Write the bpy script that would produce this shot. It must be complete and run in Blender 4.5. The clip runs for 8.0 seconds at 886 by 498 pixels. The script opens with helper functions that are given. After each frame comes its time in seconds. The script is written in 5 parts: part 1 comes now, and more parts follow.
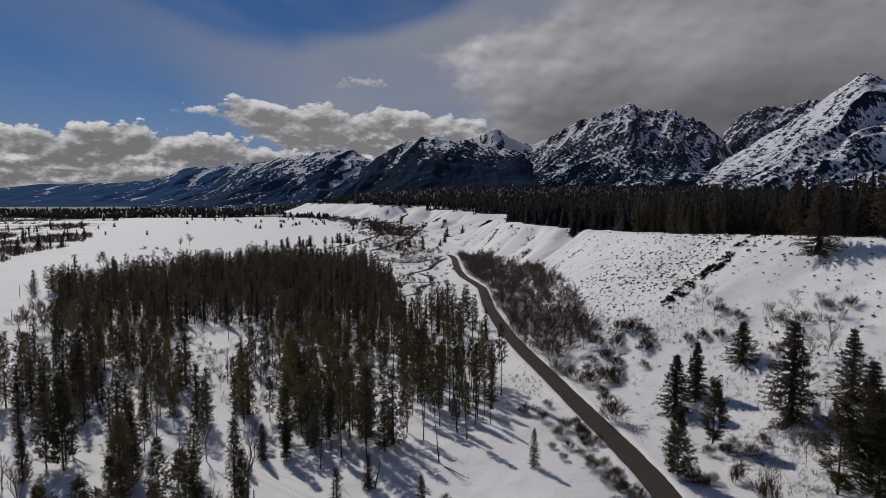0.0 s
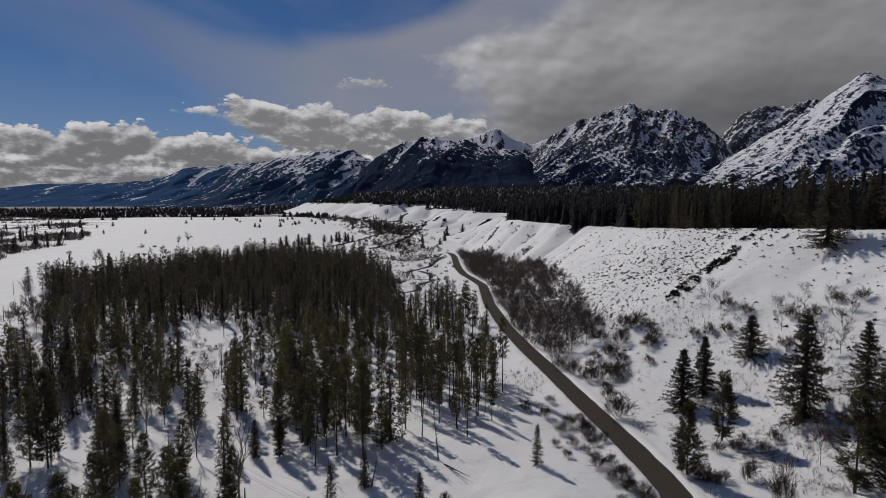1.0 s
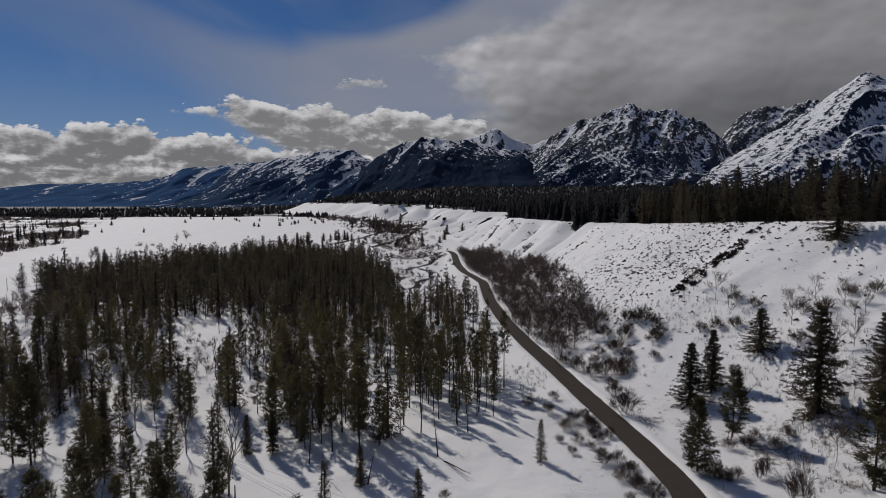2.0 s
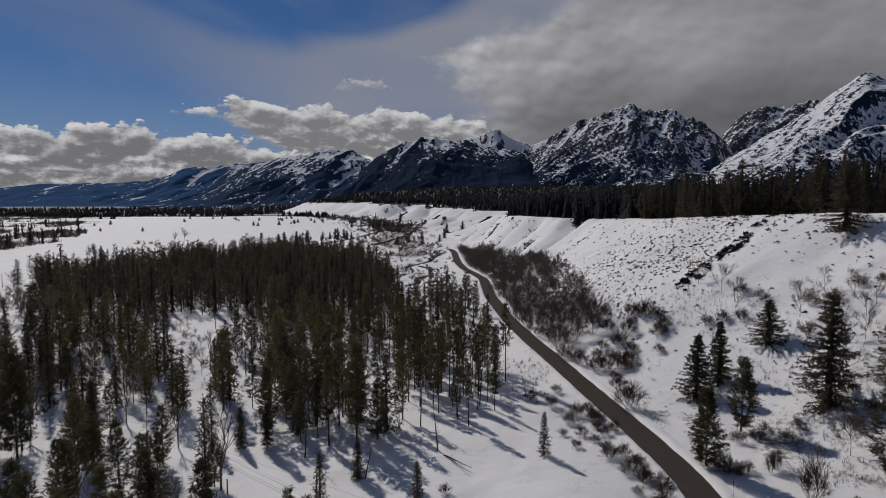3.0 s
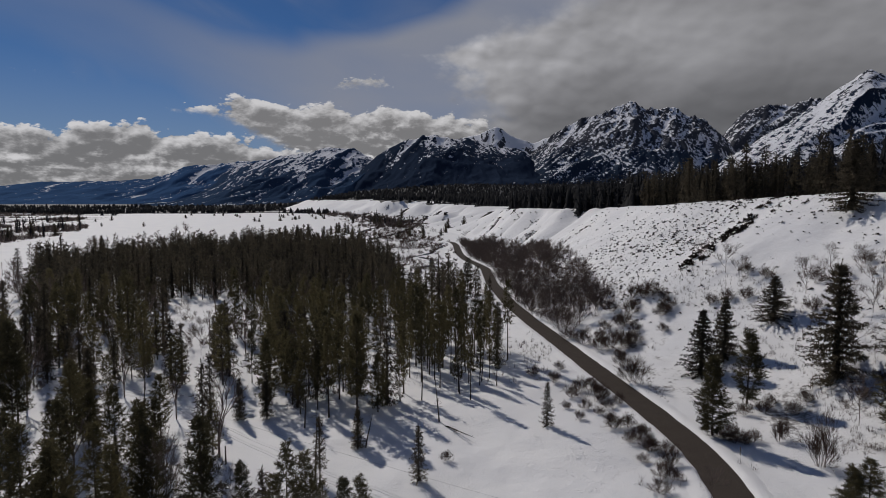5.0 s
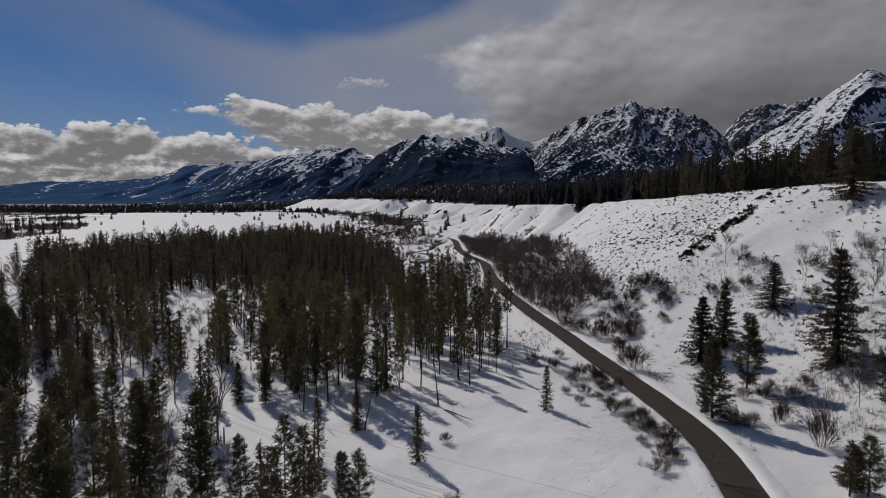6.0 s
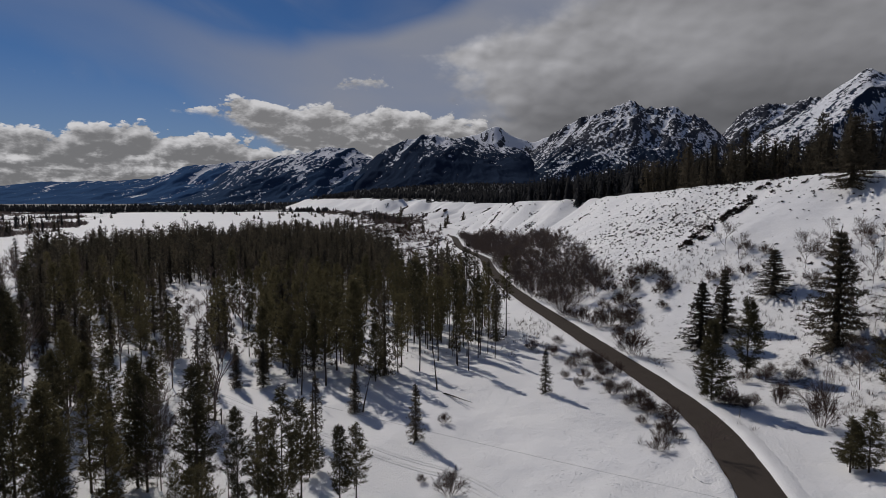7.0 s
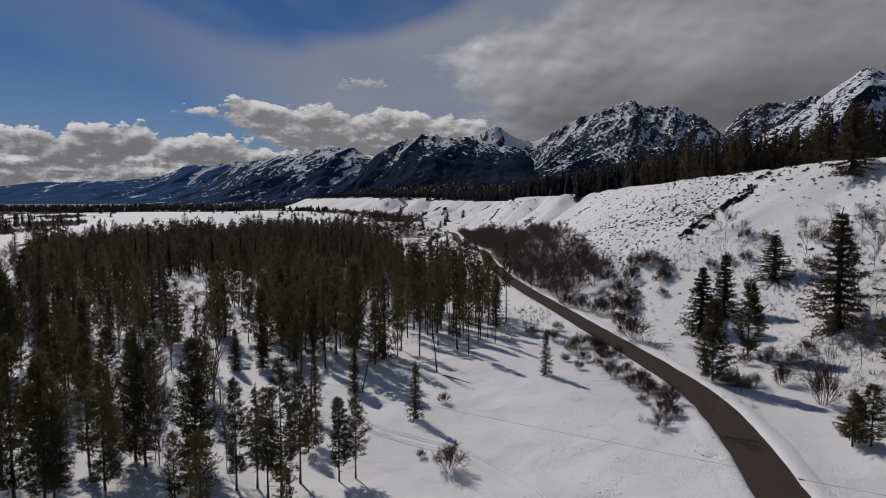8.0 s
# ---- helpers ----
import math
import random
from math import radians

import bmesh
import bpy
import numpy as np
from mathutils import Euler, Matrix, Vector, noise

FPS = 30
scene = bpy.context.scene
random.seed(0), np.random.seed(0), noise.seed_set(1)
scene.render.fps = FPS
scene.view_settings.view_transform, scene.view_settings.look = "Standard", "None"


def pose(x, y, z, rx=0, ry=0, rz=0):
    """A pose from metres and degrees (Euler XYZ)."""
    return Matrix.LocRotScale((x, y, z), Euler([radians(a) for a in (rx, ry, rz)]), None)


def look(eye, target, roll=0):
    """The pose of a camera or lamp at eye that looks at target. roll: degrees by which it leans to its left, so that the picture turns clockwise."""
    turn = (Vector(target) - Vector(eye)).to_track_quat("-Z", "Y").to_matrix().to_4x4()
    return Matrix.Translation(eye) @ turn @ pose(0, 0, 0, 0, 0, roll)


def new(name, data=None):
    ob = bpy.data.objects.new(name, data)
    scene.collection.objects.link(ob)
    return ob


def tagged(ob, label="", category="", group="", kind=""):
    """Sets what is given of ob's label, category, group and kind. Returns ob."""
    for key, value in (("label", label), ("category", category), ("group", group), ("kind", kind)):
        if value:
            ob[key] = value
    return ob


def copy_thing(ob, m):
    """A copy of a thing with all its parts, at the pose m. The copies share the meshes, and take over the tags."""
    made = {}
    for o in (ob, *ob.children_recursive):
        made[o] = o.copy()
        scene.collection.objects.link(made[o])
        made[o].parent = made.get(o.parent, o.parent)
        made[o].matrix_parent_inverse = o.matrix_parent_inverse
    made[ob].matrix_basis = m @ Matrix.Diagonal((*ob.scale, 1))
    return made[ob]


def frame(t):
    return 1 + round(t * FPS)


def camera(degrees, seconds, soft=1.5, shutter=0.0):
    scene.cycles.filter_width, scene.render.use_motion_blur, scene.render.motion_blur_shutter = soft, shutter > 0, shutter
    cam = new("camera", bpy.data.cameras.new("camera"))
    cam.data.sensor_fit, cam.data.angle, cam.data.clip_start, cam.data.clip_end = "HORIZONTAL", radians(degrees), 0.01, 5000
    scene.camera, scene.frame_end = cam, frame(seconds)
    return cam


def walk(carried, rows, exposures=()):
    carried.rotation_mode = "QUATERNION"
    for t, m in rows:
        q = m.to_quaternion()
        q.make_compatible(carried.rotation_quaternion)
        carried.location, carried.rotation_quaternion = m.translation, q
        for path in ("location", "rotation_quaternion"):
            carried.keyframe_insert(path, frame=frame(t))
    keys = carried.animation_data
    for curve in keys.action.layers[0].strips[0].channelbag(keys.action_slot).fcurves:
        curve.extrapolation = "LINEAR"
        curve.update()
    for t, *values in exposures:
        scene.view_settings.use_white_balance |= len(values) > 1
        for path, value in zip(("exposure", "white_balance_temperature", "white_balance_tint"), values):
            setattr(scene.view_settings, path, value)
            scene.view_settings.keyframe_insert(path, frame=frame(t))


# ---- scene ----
cam = camera(73.0, 8.0, soft=0.6)
METRES, EYE, TILT, LEAN, TURN = 24.0, 48.0, -4.55, 0.0, 0.0
ROWS = [
    (0, 0, 0, 0, 0, 0, -0),
    (0.5, 0.002, 0.0835, -0.0388, -0.01, 0.01, 0.02),
    (1, 0.0034, 0.1702, -0.0815, -0.01, 0.02, 0.01),
    (1.5, 0.0054, 0.2577, -0.1266, -0.01, 0.05, -0),
    (3, 0.0035, 0.4737, -0.2612, -0.03, 0.12, -0.02),
    (3.5, 0.0032, 0.5037, -0.3098, -0.01, 0.14, -0.01),
    (4, 0.002, 0.5198, -0.36, 0.04, 0.07, -0.05),
    (4.5, 0.0002, 0.5292, -0.4129, 0.08, 0.01, -0.07),
    (6, 0.0061, 0.5426, -0.5755, 0.08, 0, -0.03),
    (6.5, 0.0113, 0.5487, -0.6336, 0.06, 0.01, -0.01),
    (7, 0.0154, 0.5586, -0.6926, 0.07, 0.03, 0.02),
    (7.5, 0.0183, 0.567, -0.754, 0.07, 0.07, 0.07),
    (8, 0.017, 0.5743, -0.8146, 0.06, 0.04, 0.12),
]
walk(cam, [(t, pose(0, 0, EYE, TILT, LEAN, TURN) @ pose(METRES * x, METRES * y, METRES * z, 90 + pitch, roll, yaw)) for t, x, y, z, yaw, pitch, roll in ROWS])

# ---- world, sun and exposure ----
SUN_EL, SUN_AZ = 38.0, -33.0          # degrees: height, bearing east of +y


class Nodes:
    """Short hands for building node trees."""

    def __init__(self, tree):
        self.t = tree

    def add(self, kind, **props):
        n = self.t.nodes.new(kind)
        for k, v in props.items():
            if k == "operation":
                n.operation = v
            elif k == "data_type":
                n.data_type = v
            elif k == "interpolation_type":
                n.interpolation_type = v
        return n

    def put(self, socket, v):
        if isinstance(v, bpy.types.NodeSocket):
            self.t.links.new(v, socket)
        else:
            socket.default_value = v

    def m(self, op, a, b=0.0, c=0.0):
        n = self.add("ShaderNodeMath", operation=op)
        for s, v in zip(n.inputs, (a, b, c)):
            self.put(s, v)
        return n.outputs[0]

    def step(self, v, lo, hi):
        n = self.add("ShaderNodeMapRange", interpolation_type="SMOOTHSTEP")
        self.put(n.inputs[0], v)
        self.put(n.inputs[1], lo)
        self.put(n.inputs[2], hi)
        return n.outputs[0]

    def lin(self, v, lo, hi, a, b):
        n = self.add("ShaderNodeMapRange")
        for s, x in zip(n.inputs, (v, lo, hi, a, b)):
            self.put(s, x)
        return n.outputs[0]

    def mix(self, f, a, b):
        n = self.add("ShaderNodeMix", data_type="RGBA")
        self.put(n.inputs[0], f)
        for s, v in ((n.inputs[6], a), (n.inputs[7], b)):
            self.put(s, v if isinstance(v, bpy.types.NodeSocket) else (*v, 1.0))
        return n.outputs[2]

    def vec(self, x, y, z):
        n = self.add("ShaderNodeCombineXYZ")
        for s, v in zip(n.inputs, (x, y, z)):
            self.put(s, v)
        return n.outputs[0]

    def noise(self, v, scale, detail=4.0, rough=0.55, dist=0.0):
        n = self.add("ShaderNodeTexNoise")
        if v is not None:
            self.put(n.inputs["Vector"], v)
        n.inputs["Scale"].default_value = scale
        n.inputs["Detail"].default_value = detail
        n.inputs["Roughness"].default_value = rough
        n.inputs["Distortion"].default_value = dist
        return n.outputs[0]

    def grey(self, v, warm=(1.0, 1.0, 1.0)):
        return self.vec(self.m("MULTIPLY", v, warm[0]), self.m("MULTIPLY", v, warm[1]), self.m("MULTIPLY", v, warm[2]))


def build_sky():
    w = bpy.data.worlds.new("sky")
    scene.world = w
    w.use_nodes = True
    w.node_tree.nodes.clear()
    n = Nodes(w.node_tree)
    sky = n.add("ShaderNodeTexSky")
    sky.sky_type, sky.sun_disc = "NISHITA", False
    sky.sun_elevation, sky.sun_rotation = radians(SUN_EL), radians(SUN_AZ)
    sky.altitude, sky.air_density, sky.dust_density, sky.ozone_density = 2000, 1.0, 0.3, 2.0
    blue = n.add("ShaderNodeVectorMath", operation="MULTIPLY")
    n.put(blue.inputs[0], sky.outputs[0])
    blue.inputs[1].default_value = (0.0150, 0.0245, 0.0365)
    co = n.add("ShaderNodeTexCoord").outputs["Generated"]
    sep = n.add("ShaderNodeSeparateXYZ")
    n.put(sep.inputs[0], co)
    deg = 57.2958
    az = n.m("MULTIPLY", n.m("ARCTAN2", sep.outputs[0], sep.outputs[1]), deg)
    el = n.m("MULTIPLY", n.m("ARCSINE", sep.outputs[2]), deg)
    p = n.vec(n.m("MULTIPLY", az, 0.1), n.m("MULTIPLY", el, 0.17), 3.7)

    def curve(v, pts):
        """A broken line through the points, flat beyond its ends."""
        total = pts[0][1]
        for (x0, y0), (x1, y1) in zip(pts, pts[1:]):
            total = n.m("ADD", total, n.lin(v, x0, x1, 0.0, y1 - y0))
        return total

    def puffs(v, scale, detail=3.0):
        """Cauliflower lumps, about 0 to 1, highest at the middle of each lump."""
        k = n.add("ShaderNodeTexVoronoi")
        n.put(k.inputs["Vector"], v)
        k.inputs["Scale"].default_value = scale
        k.inputs["Detail"].default_value = detail
        k.inputs["Roughness"].default_value = 0.55
        k.inputs["Lacunarity"].default_value = 2.3
        return n.m("SUBTRACT", 1.0, k.outputs["Distance"])

    def drift(da, de, sa, se, seed, wobble=0.35):
        """Sky coordinates shifted by degrees and warped a little, so that no lump is round."""
        q = n.vec(n.m("MULTIPLY", n.m("ADD", az, da), sa), n.m("MULTIPLY", n.m("ADD", el, de), se), seed)
        w = n.add("ShaderNodeTexNoise")
        n.put(w.inputs["Vector"], q)
        w.inputs["Scale"].default_value, w.inputs["Detail"].default_value = 0.9, 4.0
        k = n.add("ShaderNodeVectorMath", operation="MULTIPLY_ADD")
        n.put(k.inputs[0], w.outputs["Color"])
        k.inputs[1].default_value = (wobble, wobble, 0.0)
        n.put(k.inputs[2], q)
        return k.outputs[0]

    # thin high veil: a clear deep gap overhead, a soft streaked band below it
    streak = n.noise(n.vec(n.m("MULTIPLY", az, 0.03), n.m("MULTIPLY", n.m("ADD", el, n.m("MULTIPLY", az, 0.28)), 0.09), 1.3), 1.6, 5, 0.5, 0.5)
    edge = curve(az, ((-60.0, 24.0), (-34.0, 18.5), (-27.0, 16.2), (-20.0, 14.3), (-14.0, 13.6), (-6.0, 15.2), (2.0, 17.6), (9.0, 20.5), (40.0, 30.0)))
    below = n.m("SUBTRACT", edge, n.m("ADD", el, n.m("MULTIPLY", n.m("SUBTRACT", streak, 0.5), 3.2)))
    band = n.m("MULTIPLY", n.step(below, -1.6, 1.1), n.step(below, n.lin(az, -24.0, -6.0, 9.0, 34.0), 1.2))
    band = n.m("MULTIPLY", band, n.m("MULTIPLY", n.lin(streak, 0.3, 0.7, 0.72, 1.0), curve(az, ((-40.0, 0.30), (-26.0, 0.38), (-18.0, 0.62), (-10.0, 0.90), (-4.0, 1.0), (40.0, 1.0)))))
    veil = n.m("MAXIMUM", band, n.m("MULTIPLY", n.step(el, 14.0, 2.0), 0.38))
    veil = n.m("MAXIMUM", veil, n.m("MULTIPLY", n.step(streak, 0.38, 0.72), 0.24))
    c = n.mix(veil, blue.outputs[0], (0.235, 0.245, 0.285))

    # grey cloud deck over the range, with a bright lumpy rim towards the gap
    rough = n.noise(drift(0.0, 0.0, 0.1, 0.17, 3.7), 1.3, 7, 0.58)
    rim = puffs(drift(0.0, 0.0, 0.20, 0.30, 9.4), 1.0)
    west = curve(el, ((3.0, -0.5), (7.5, 0.2), (10.0, -1.0), (12.0, -2.0), (13.4, -4.4), (14.3, -1.0), (16.0, 5.5), (18.0, 9.0), (30.0, 24.0)))
    reach = n.m("ADD", n.m("SUBTRACT", az, west), n.m("ADD", n.m("MULTIPLY", n.m("SUBTRACT", rim, 0.50), 4.5), n.m("MULTIPLY", n.m("SUBTRACT", rough, 0.5), 5.0)))
    soft = curve(el, ((8.0, 5.0), (12.5, 3.0), (14.5, 3.5), (18.0, 7.0)))
    deck = n.m("MULTIPLY", n.step(n.m("DIVIDE", reach, soft), -0.5, 1.0), n.m("MULTIPLY", n.step(az, 120.0, 80.0), n.step(el, 52.0, 32.0)))
    lumps = n.noise(drift(0.0, 0.0, 0.085, 0.15, 8.1, 0.6), 1.2, 4, 0.45)
    lean = n.m("ADD", n.m("MULTIPLY", az, 0.06), n.m("MULTIPLY", el, -0.14))
    rays = n.noise(n.vec(n.m("MULTIPLY", az, 0.03), n.m("ADD", lean, 4.0), 2.2), 2.2, 3, 0.45, 0.2)
    bright = curve(el, ((4.0, 0.185), (7.5, 0.175), (10.0, 0.215), (12.5, 0.285), (15.0, 0.30), (19.0, 0.26)))
    bright = n.m("MULTIPLY", bright, curve(az, ((-4.0, 1.42), (3.0, 1.30), (8.0, 1.05), (14.0, 0.90), (24.0, 0.82), (36.0, 0.72))))
    bright = n.m("MULTIPLY", bright, n.lin(lumps, 0.30, 0.70, 0.84, 1.16))
    bright = n.m("MULTIPLY", bright, n.lin(rays, 0.30, 0.70, 0.88, 1.12))
    relief = n.m("SUBTRACT", puffs(drift(0.0, 0.0, 0.13, 0.22, 77.7, 0.35), 1.0, 2.0), puffs(drift(-0.45, 0.65, 0.13, 0.22, 77.7, 0.35), 1.0, 2.0))
    bright = n.m("MULTIPLY", bright, n.m("ADD", 1.0, n.m("MULTIPLY", relief, curve(az, ((2.0, 0.8), (10.0, 0.55), (24.0, 0.28))))))
    c = n.mix(n.m("MULTIPLY", deck, 0.97), c, n.grey(bright, (0.985, 0.98, 1.03)))

    # banks of cumulus: lit rims and tops, grey bodies, flat streaked bases
    def cumulus(col, top, base, amp, seed, cover, crown, foot, thick, size=1.0):
        def lump(da, de):
            return puffs(drift(da, de, 0.22 * size, 0.40 * size, seed), 1.0, 4.0)
        here = lump(0.0, 0.0)
        fine = n.noise(drift(0.0, 0.0, 0.5 * size, 0.9 * size, seed + 5.0), 2.0, 6, 0.6)
        depth = n.m("SUBTRACT", curve(az, top), el)
        depth = n.m("ADD", depth, n.m("ADD", n.m("MULTIPLY", n.m("SUBTRACT", here, 0.26), amp * 2.4), n.m("MULTIPLY", n.m("SUBTRACT", fine, 0.5), amp * 1.5)))
        over = n.m("ADD", n.m("SUBTRACT", el, curve(az, base)), n.m("MULTIPLY", n.m("SUBTRACT", fine, 0.5), 1.6))
        mask = n.m("MULTIPLY", n.step(depth, 0.0, 0.28), n.step(over, -0.2, 0.7))
        lit = n.m("ADD", n.m("MULTIPLY", n.step(depth, thick, 0.0), 0.62), n.m("MULTIPLY", n.m("SUBTRACT", here, lump(-0.30, 0.50)), 1.25))
        lit = n.m("ADD", lit, n.m("MULTIPLY", n.m("SUBTRACT", fine, 0.5), 0.55))
        bars = n.noise(n.vec(n.m("MULTIPLY", az, 0.13), n.m("MULTIPLY", el, 1.25), seed), 1.0, 5, 0.55, 0.3)
        lit = n.m("ADD", lit, n.m("MULTIPLY", n.m("MULTIPLY", n.m("SUBTRACT", bars, 0.46), 1.7), n.step(depth, thick * 0.6, thick * 1.5)))
        val = n.lin(n.step(lit, -0.10, 0.95), 0.0, 1.0, foot, crown)
        return n.mix(n.m("MULTIPLY", mask, cover), col, n.grey(val, (1.0, 0.985, 1.005)))

    c = cumulus(c, ((-26.0, 7.2), (-24.0, 8.6), (-20.0, 8.9), (-18.5, 9.6), (-15.0, 9.2), (-10.5, 9.3), (-9.0, 8.8), (-5.0, 9.4), (-2.0, 8.9), (1.0, 8.8), (4.0, 8.0), (7.0, 5.0)),
                ((-25.0, 8.0), (-20.0, 7.3), (-18.0, 6.2), (-15.0, 4.8), (-10.0, 3.0)), 0.75, 12.3, 0.97, 0.58, 0.185, 2.3)
    c = cumulus(c, ((-95.0, 5.6), (-36.0, 6.3), (-33.0, 6.4), (-30.0, 6.9), (-26.5, 6.9), (-24.8, 6.4), (-22.0, 6.7), (-18.0, 6.0), (-12.0, 5.6), (-8.0, 5.0), (-4.0, 3.0)),
                ((-95.0, -2.0), (-4.0, -1.0)), 0.75, 31.7, 0.97, 0.60, 0.165, 1.9)
    c = cumulus(c, ((-11.0, 10.2), (-9.4, 11.7), (-7.0, 12.1), (-5.6, 12.0), (-4.2, 10.2)), ((-11.0, 10.3), (-4.0, 10.6)), 0.40, 47.1, 0.85, 0.46, 0.26, 1.2, 1.8)
    bg = n.add("ShaderNodeBackground")
    n.put(bg.inputs[0], c)
    bg.inputs[1].default_value = 1.0
    out = n.add("ShaderNodeOutputWorld")
    n.put(out.inputs[0], bg.outputs[0])


build_sky()
sun = new("sun", bpy.data.lights.new("sun", "SUN"))
sun.data.energy, sun.data.angle, sun.data.color = 2.3, radians(0.6), (1.0, 0.95, 0.895)
sd = Vector((math.sin(radians(SUN_AZ)) * math.cos(radians(SUN_EL)), math.cos(radians(SUN_AZ)) * math.cos(radians(SUN_EL)), math.sin(radians(SUN_EL))))
sun.matrix_world = look(sd * 300, (0, 0, 0))


# ---- materials ----
def material(name, rough=0.8, spec=0.3):
    mat = bpy.data.materials.new(name)
    mat.use_nodes = True
    n = Nodes(mat.node_tree)
    b = mat.node_tree.nodes["Principled BSDF"]
    b.inputs["Roughness"].default_value = rough
    b.inputs["Specular IOR Level"].default_value = spec
    return mat, n, b


def bump(n, b, h, strength, dist):
    k = n.add("ShaderNodeBump")
    k.inputs["Strength"].default_value, k.inputs["Distance"].default_value = strength, dist
    n.put(k.inputs["Height"], h)
    n.put(b.inputs["Normal"], k.outputs[0])


def position(n):
    return n.add("ShaderNodeNewGeometry").outputs["Position"]


def xyz(n, v):
    s = n.add("ShaderNodeSeparateXYZ")
    n.put(s.inputs[0], v)
    return s.outputs


def snow_material():
    mat, n, b = material("snow", 0.75, 0.25)
    p = position(n)
    big = n.noise(p, 0.06, 5, 0.55)
    fine = n.noise(p, 1.6, 6, 0.6)
    c = n.mix(n.step(big, 0.3, 0.7), (0.81, 0.80, 0.80), (0.87, 0.855, 0.84))
    grit = n.noise(p, 0.8, 9, 0.75)
    c = n.mix(n.m("MULTIPLY", n.step(grit, 0.60, 0.78), 0.35), c, (0.42, 0.39, 0.36))
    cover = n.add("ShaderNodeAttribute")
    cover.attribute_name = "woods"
    # Dark wooded ground: far tree cover and litter, with the trees' shade painted in.
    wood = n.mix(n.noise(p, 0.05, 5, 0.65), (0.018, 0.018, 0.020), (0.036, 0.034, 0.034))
    twiggy = n.add("ShaderNodeAttribute")
    twiggy.attribute_name = "brush"
    dry = n.m("ADD", n.m("MULTIPLY", n.noise(p, 0.12, 6, 0.65), 0.6), n.m("MULTIPLY", n.noise(p, 1.1, 6, 0.7), 0.4))
    dry = n.step(n.m("ADD", dry, n.m("MULTIPLY", twiggy.outputs["Fac"], 0.16)), 0.60, 0.70)
    c = n.mix(n.m("MULTIPLY", dry, n.m("MULTIPLY", n.step(twiggy.outputs["Fac"], 0.0, 0.3), 0.85)), c, n.mix(fine, (0.055, 0.042, 0.034), (0.16, 0.13, 0.11)))
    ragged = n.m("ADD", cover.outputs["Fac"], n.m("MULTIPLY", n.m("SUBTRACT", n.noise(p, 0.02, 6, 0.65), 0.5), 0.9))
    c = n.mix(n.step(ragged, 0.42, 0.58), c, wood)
    n.put(b.inputs["Base Color"], c)
    pits = n.m("MULTIPLY", n.noise(p, 3.2, 5, 0.65), n.lin(n.noise(p, 0.045, 3, 0.5), 0.35, 0.65, 0.15, 1.0))
    h = n.m("ADD", n.m("MULTIPLY", pits, 0.75), n.m("MULTIPLY", n.noise(p, 0.35, 4, 0.5), 1.0))
    bump(n, b, h, 0.85, 0.3)
    return mat


def soil_material():
    mat, n, b = material("bare_soil", 0.95, 0.05)
    p = position(n)
    n.put(b.inputs["Base Color"], n.mix(n.noise(p, 1.5, 6, 0.7), (0.030, 0.018, 0.012), (0.095, 0.060, 0.042)))
    bump(n, b, n.noise(p, 4.0, 5, 0.65), 0.9, 0.12)
    return mat


def asphalt_material():
    mat, n, b = material("asphalt", 0.9, 0.06)
    p = position(n)
    c = n.mix(n.noise(p, 0.5, 6, 0.65), (0.048, 0.038, 0.031), (0.074, 0.060, 0.050))
    c = n.mix(n.m("MULTIPLY", n.step(n.noise(p, 14.0, 3, 0.7), 0.45, 0.75), 0.4), c, (0.12, 0.11, 0.10))
    n.put(b.inputs["Base Color"], c)
    bump(n, b, n.noise(p, 22.0, 3, 0.6), 0.3, 0.02)
    return mat


def needle_material(name, dark, light):
    mat, n, b = material(name, 0.8, 0.04)
    p = position(n)
    rnd = n.add("ShaderNodeObjectInfo").outputs["Random"]
    isl = n.add("ShaderNodeNewGeometry").outputs["Random Per Island"]
    tone = n.add("ShaderNodeAttribute")
    tone.attribute_name = "tone"
    own = n.m("FRACT", n.m("ADD", rnd, tone.outputs["Fac"]))
    f = n.m("ADD", n.m("MULTIPLY", n.noise(p, 0.35, 4, 0.6), 0.4), n.m("ADD", n.m("MULTIPLY", own, 0.5), n.m("MULTIPLY", isl, 0.2)))
    c = n.mix(n.step(f, 0.2, 0.85), dark, light)
    n.put(b.inputs["Base Color"], c)
    thin = n.add("ShaderNodeBsdfTranslucent")
    n.put(thin.inputs[0], c)
    both = n.add("ShaderNodeMixShader")
    both.inputs[0].default_value = 0.5
    n.put(both.inputs[1], b.outputs[0])
    n.put(both.inputs[2], thin.outputs[0])
    out = [k for k in mat.node_tree.nodes if k.bl_idname == "ShaderNodeOutputMaterial"][0]
    n.put(out.inputs[0], both.outputs[0])
    return mat


def bark_material(name, dark, light):
    mat, n, b = material(name, 0.9, 0.08)
    p = position(n)
    n.put(b.inputs["Base Color"], n.mix(n.noise(p, 3.0, 5, 0.65), dark, light))
    bump(n, b, n.noise(p, 9.0, 4, 0.6), 0.6, 0.03)
    return mat


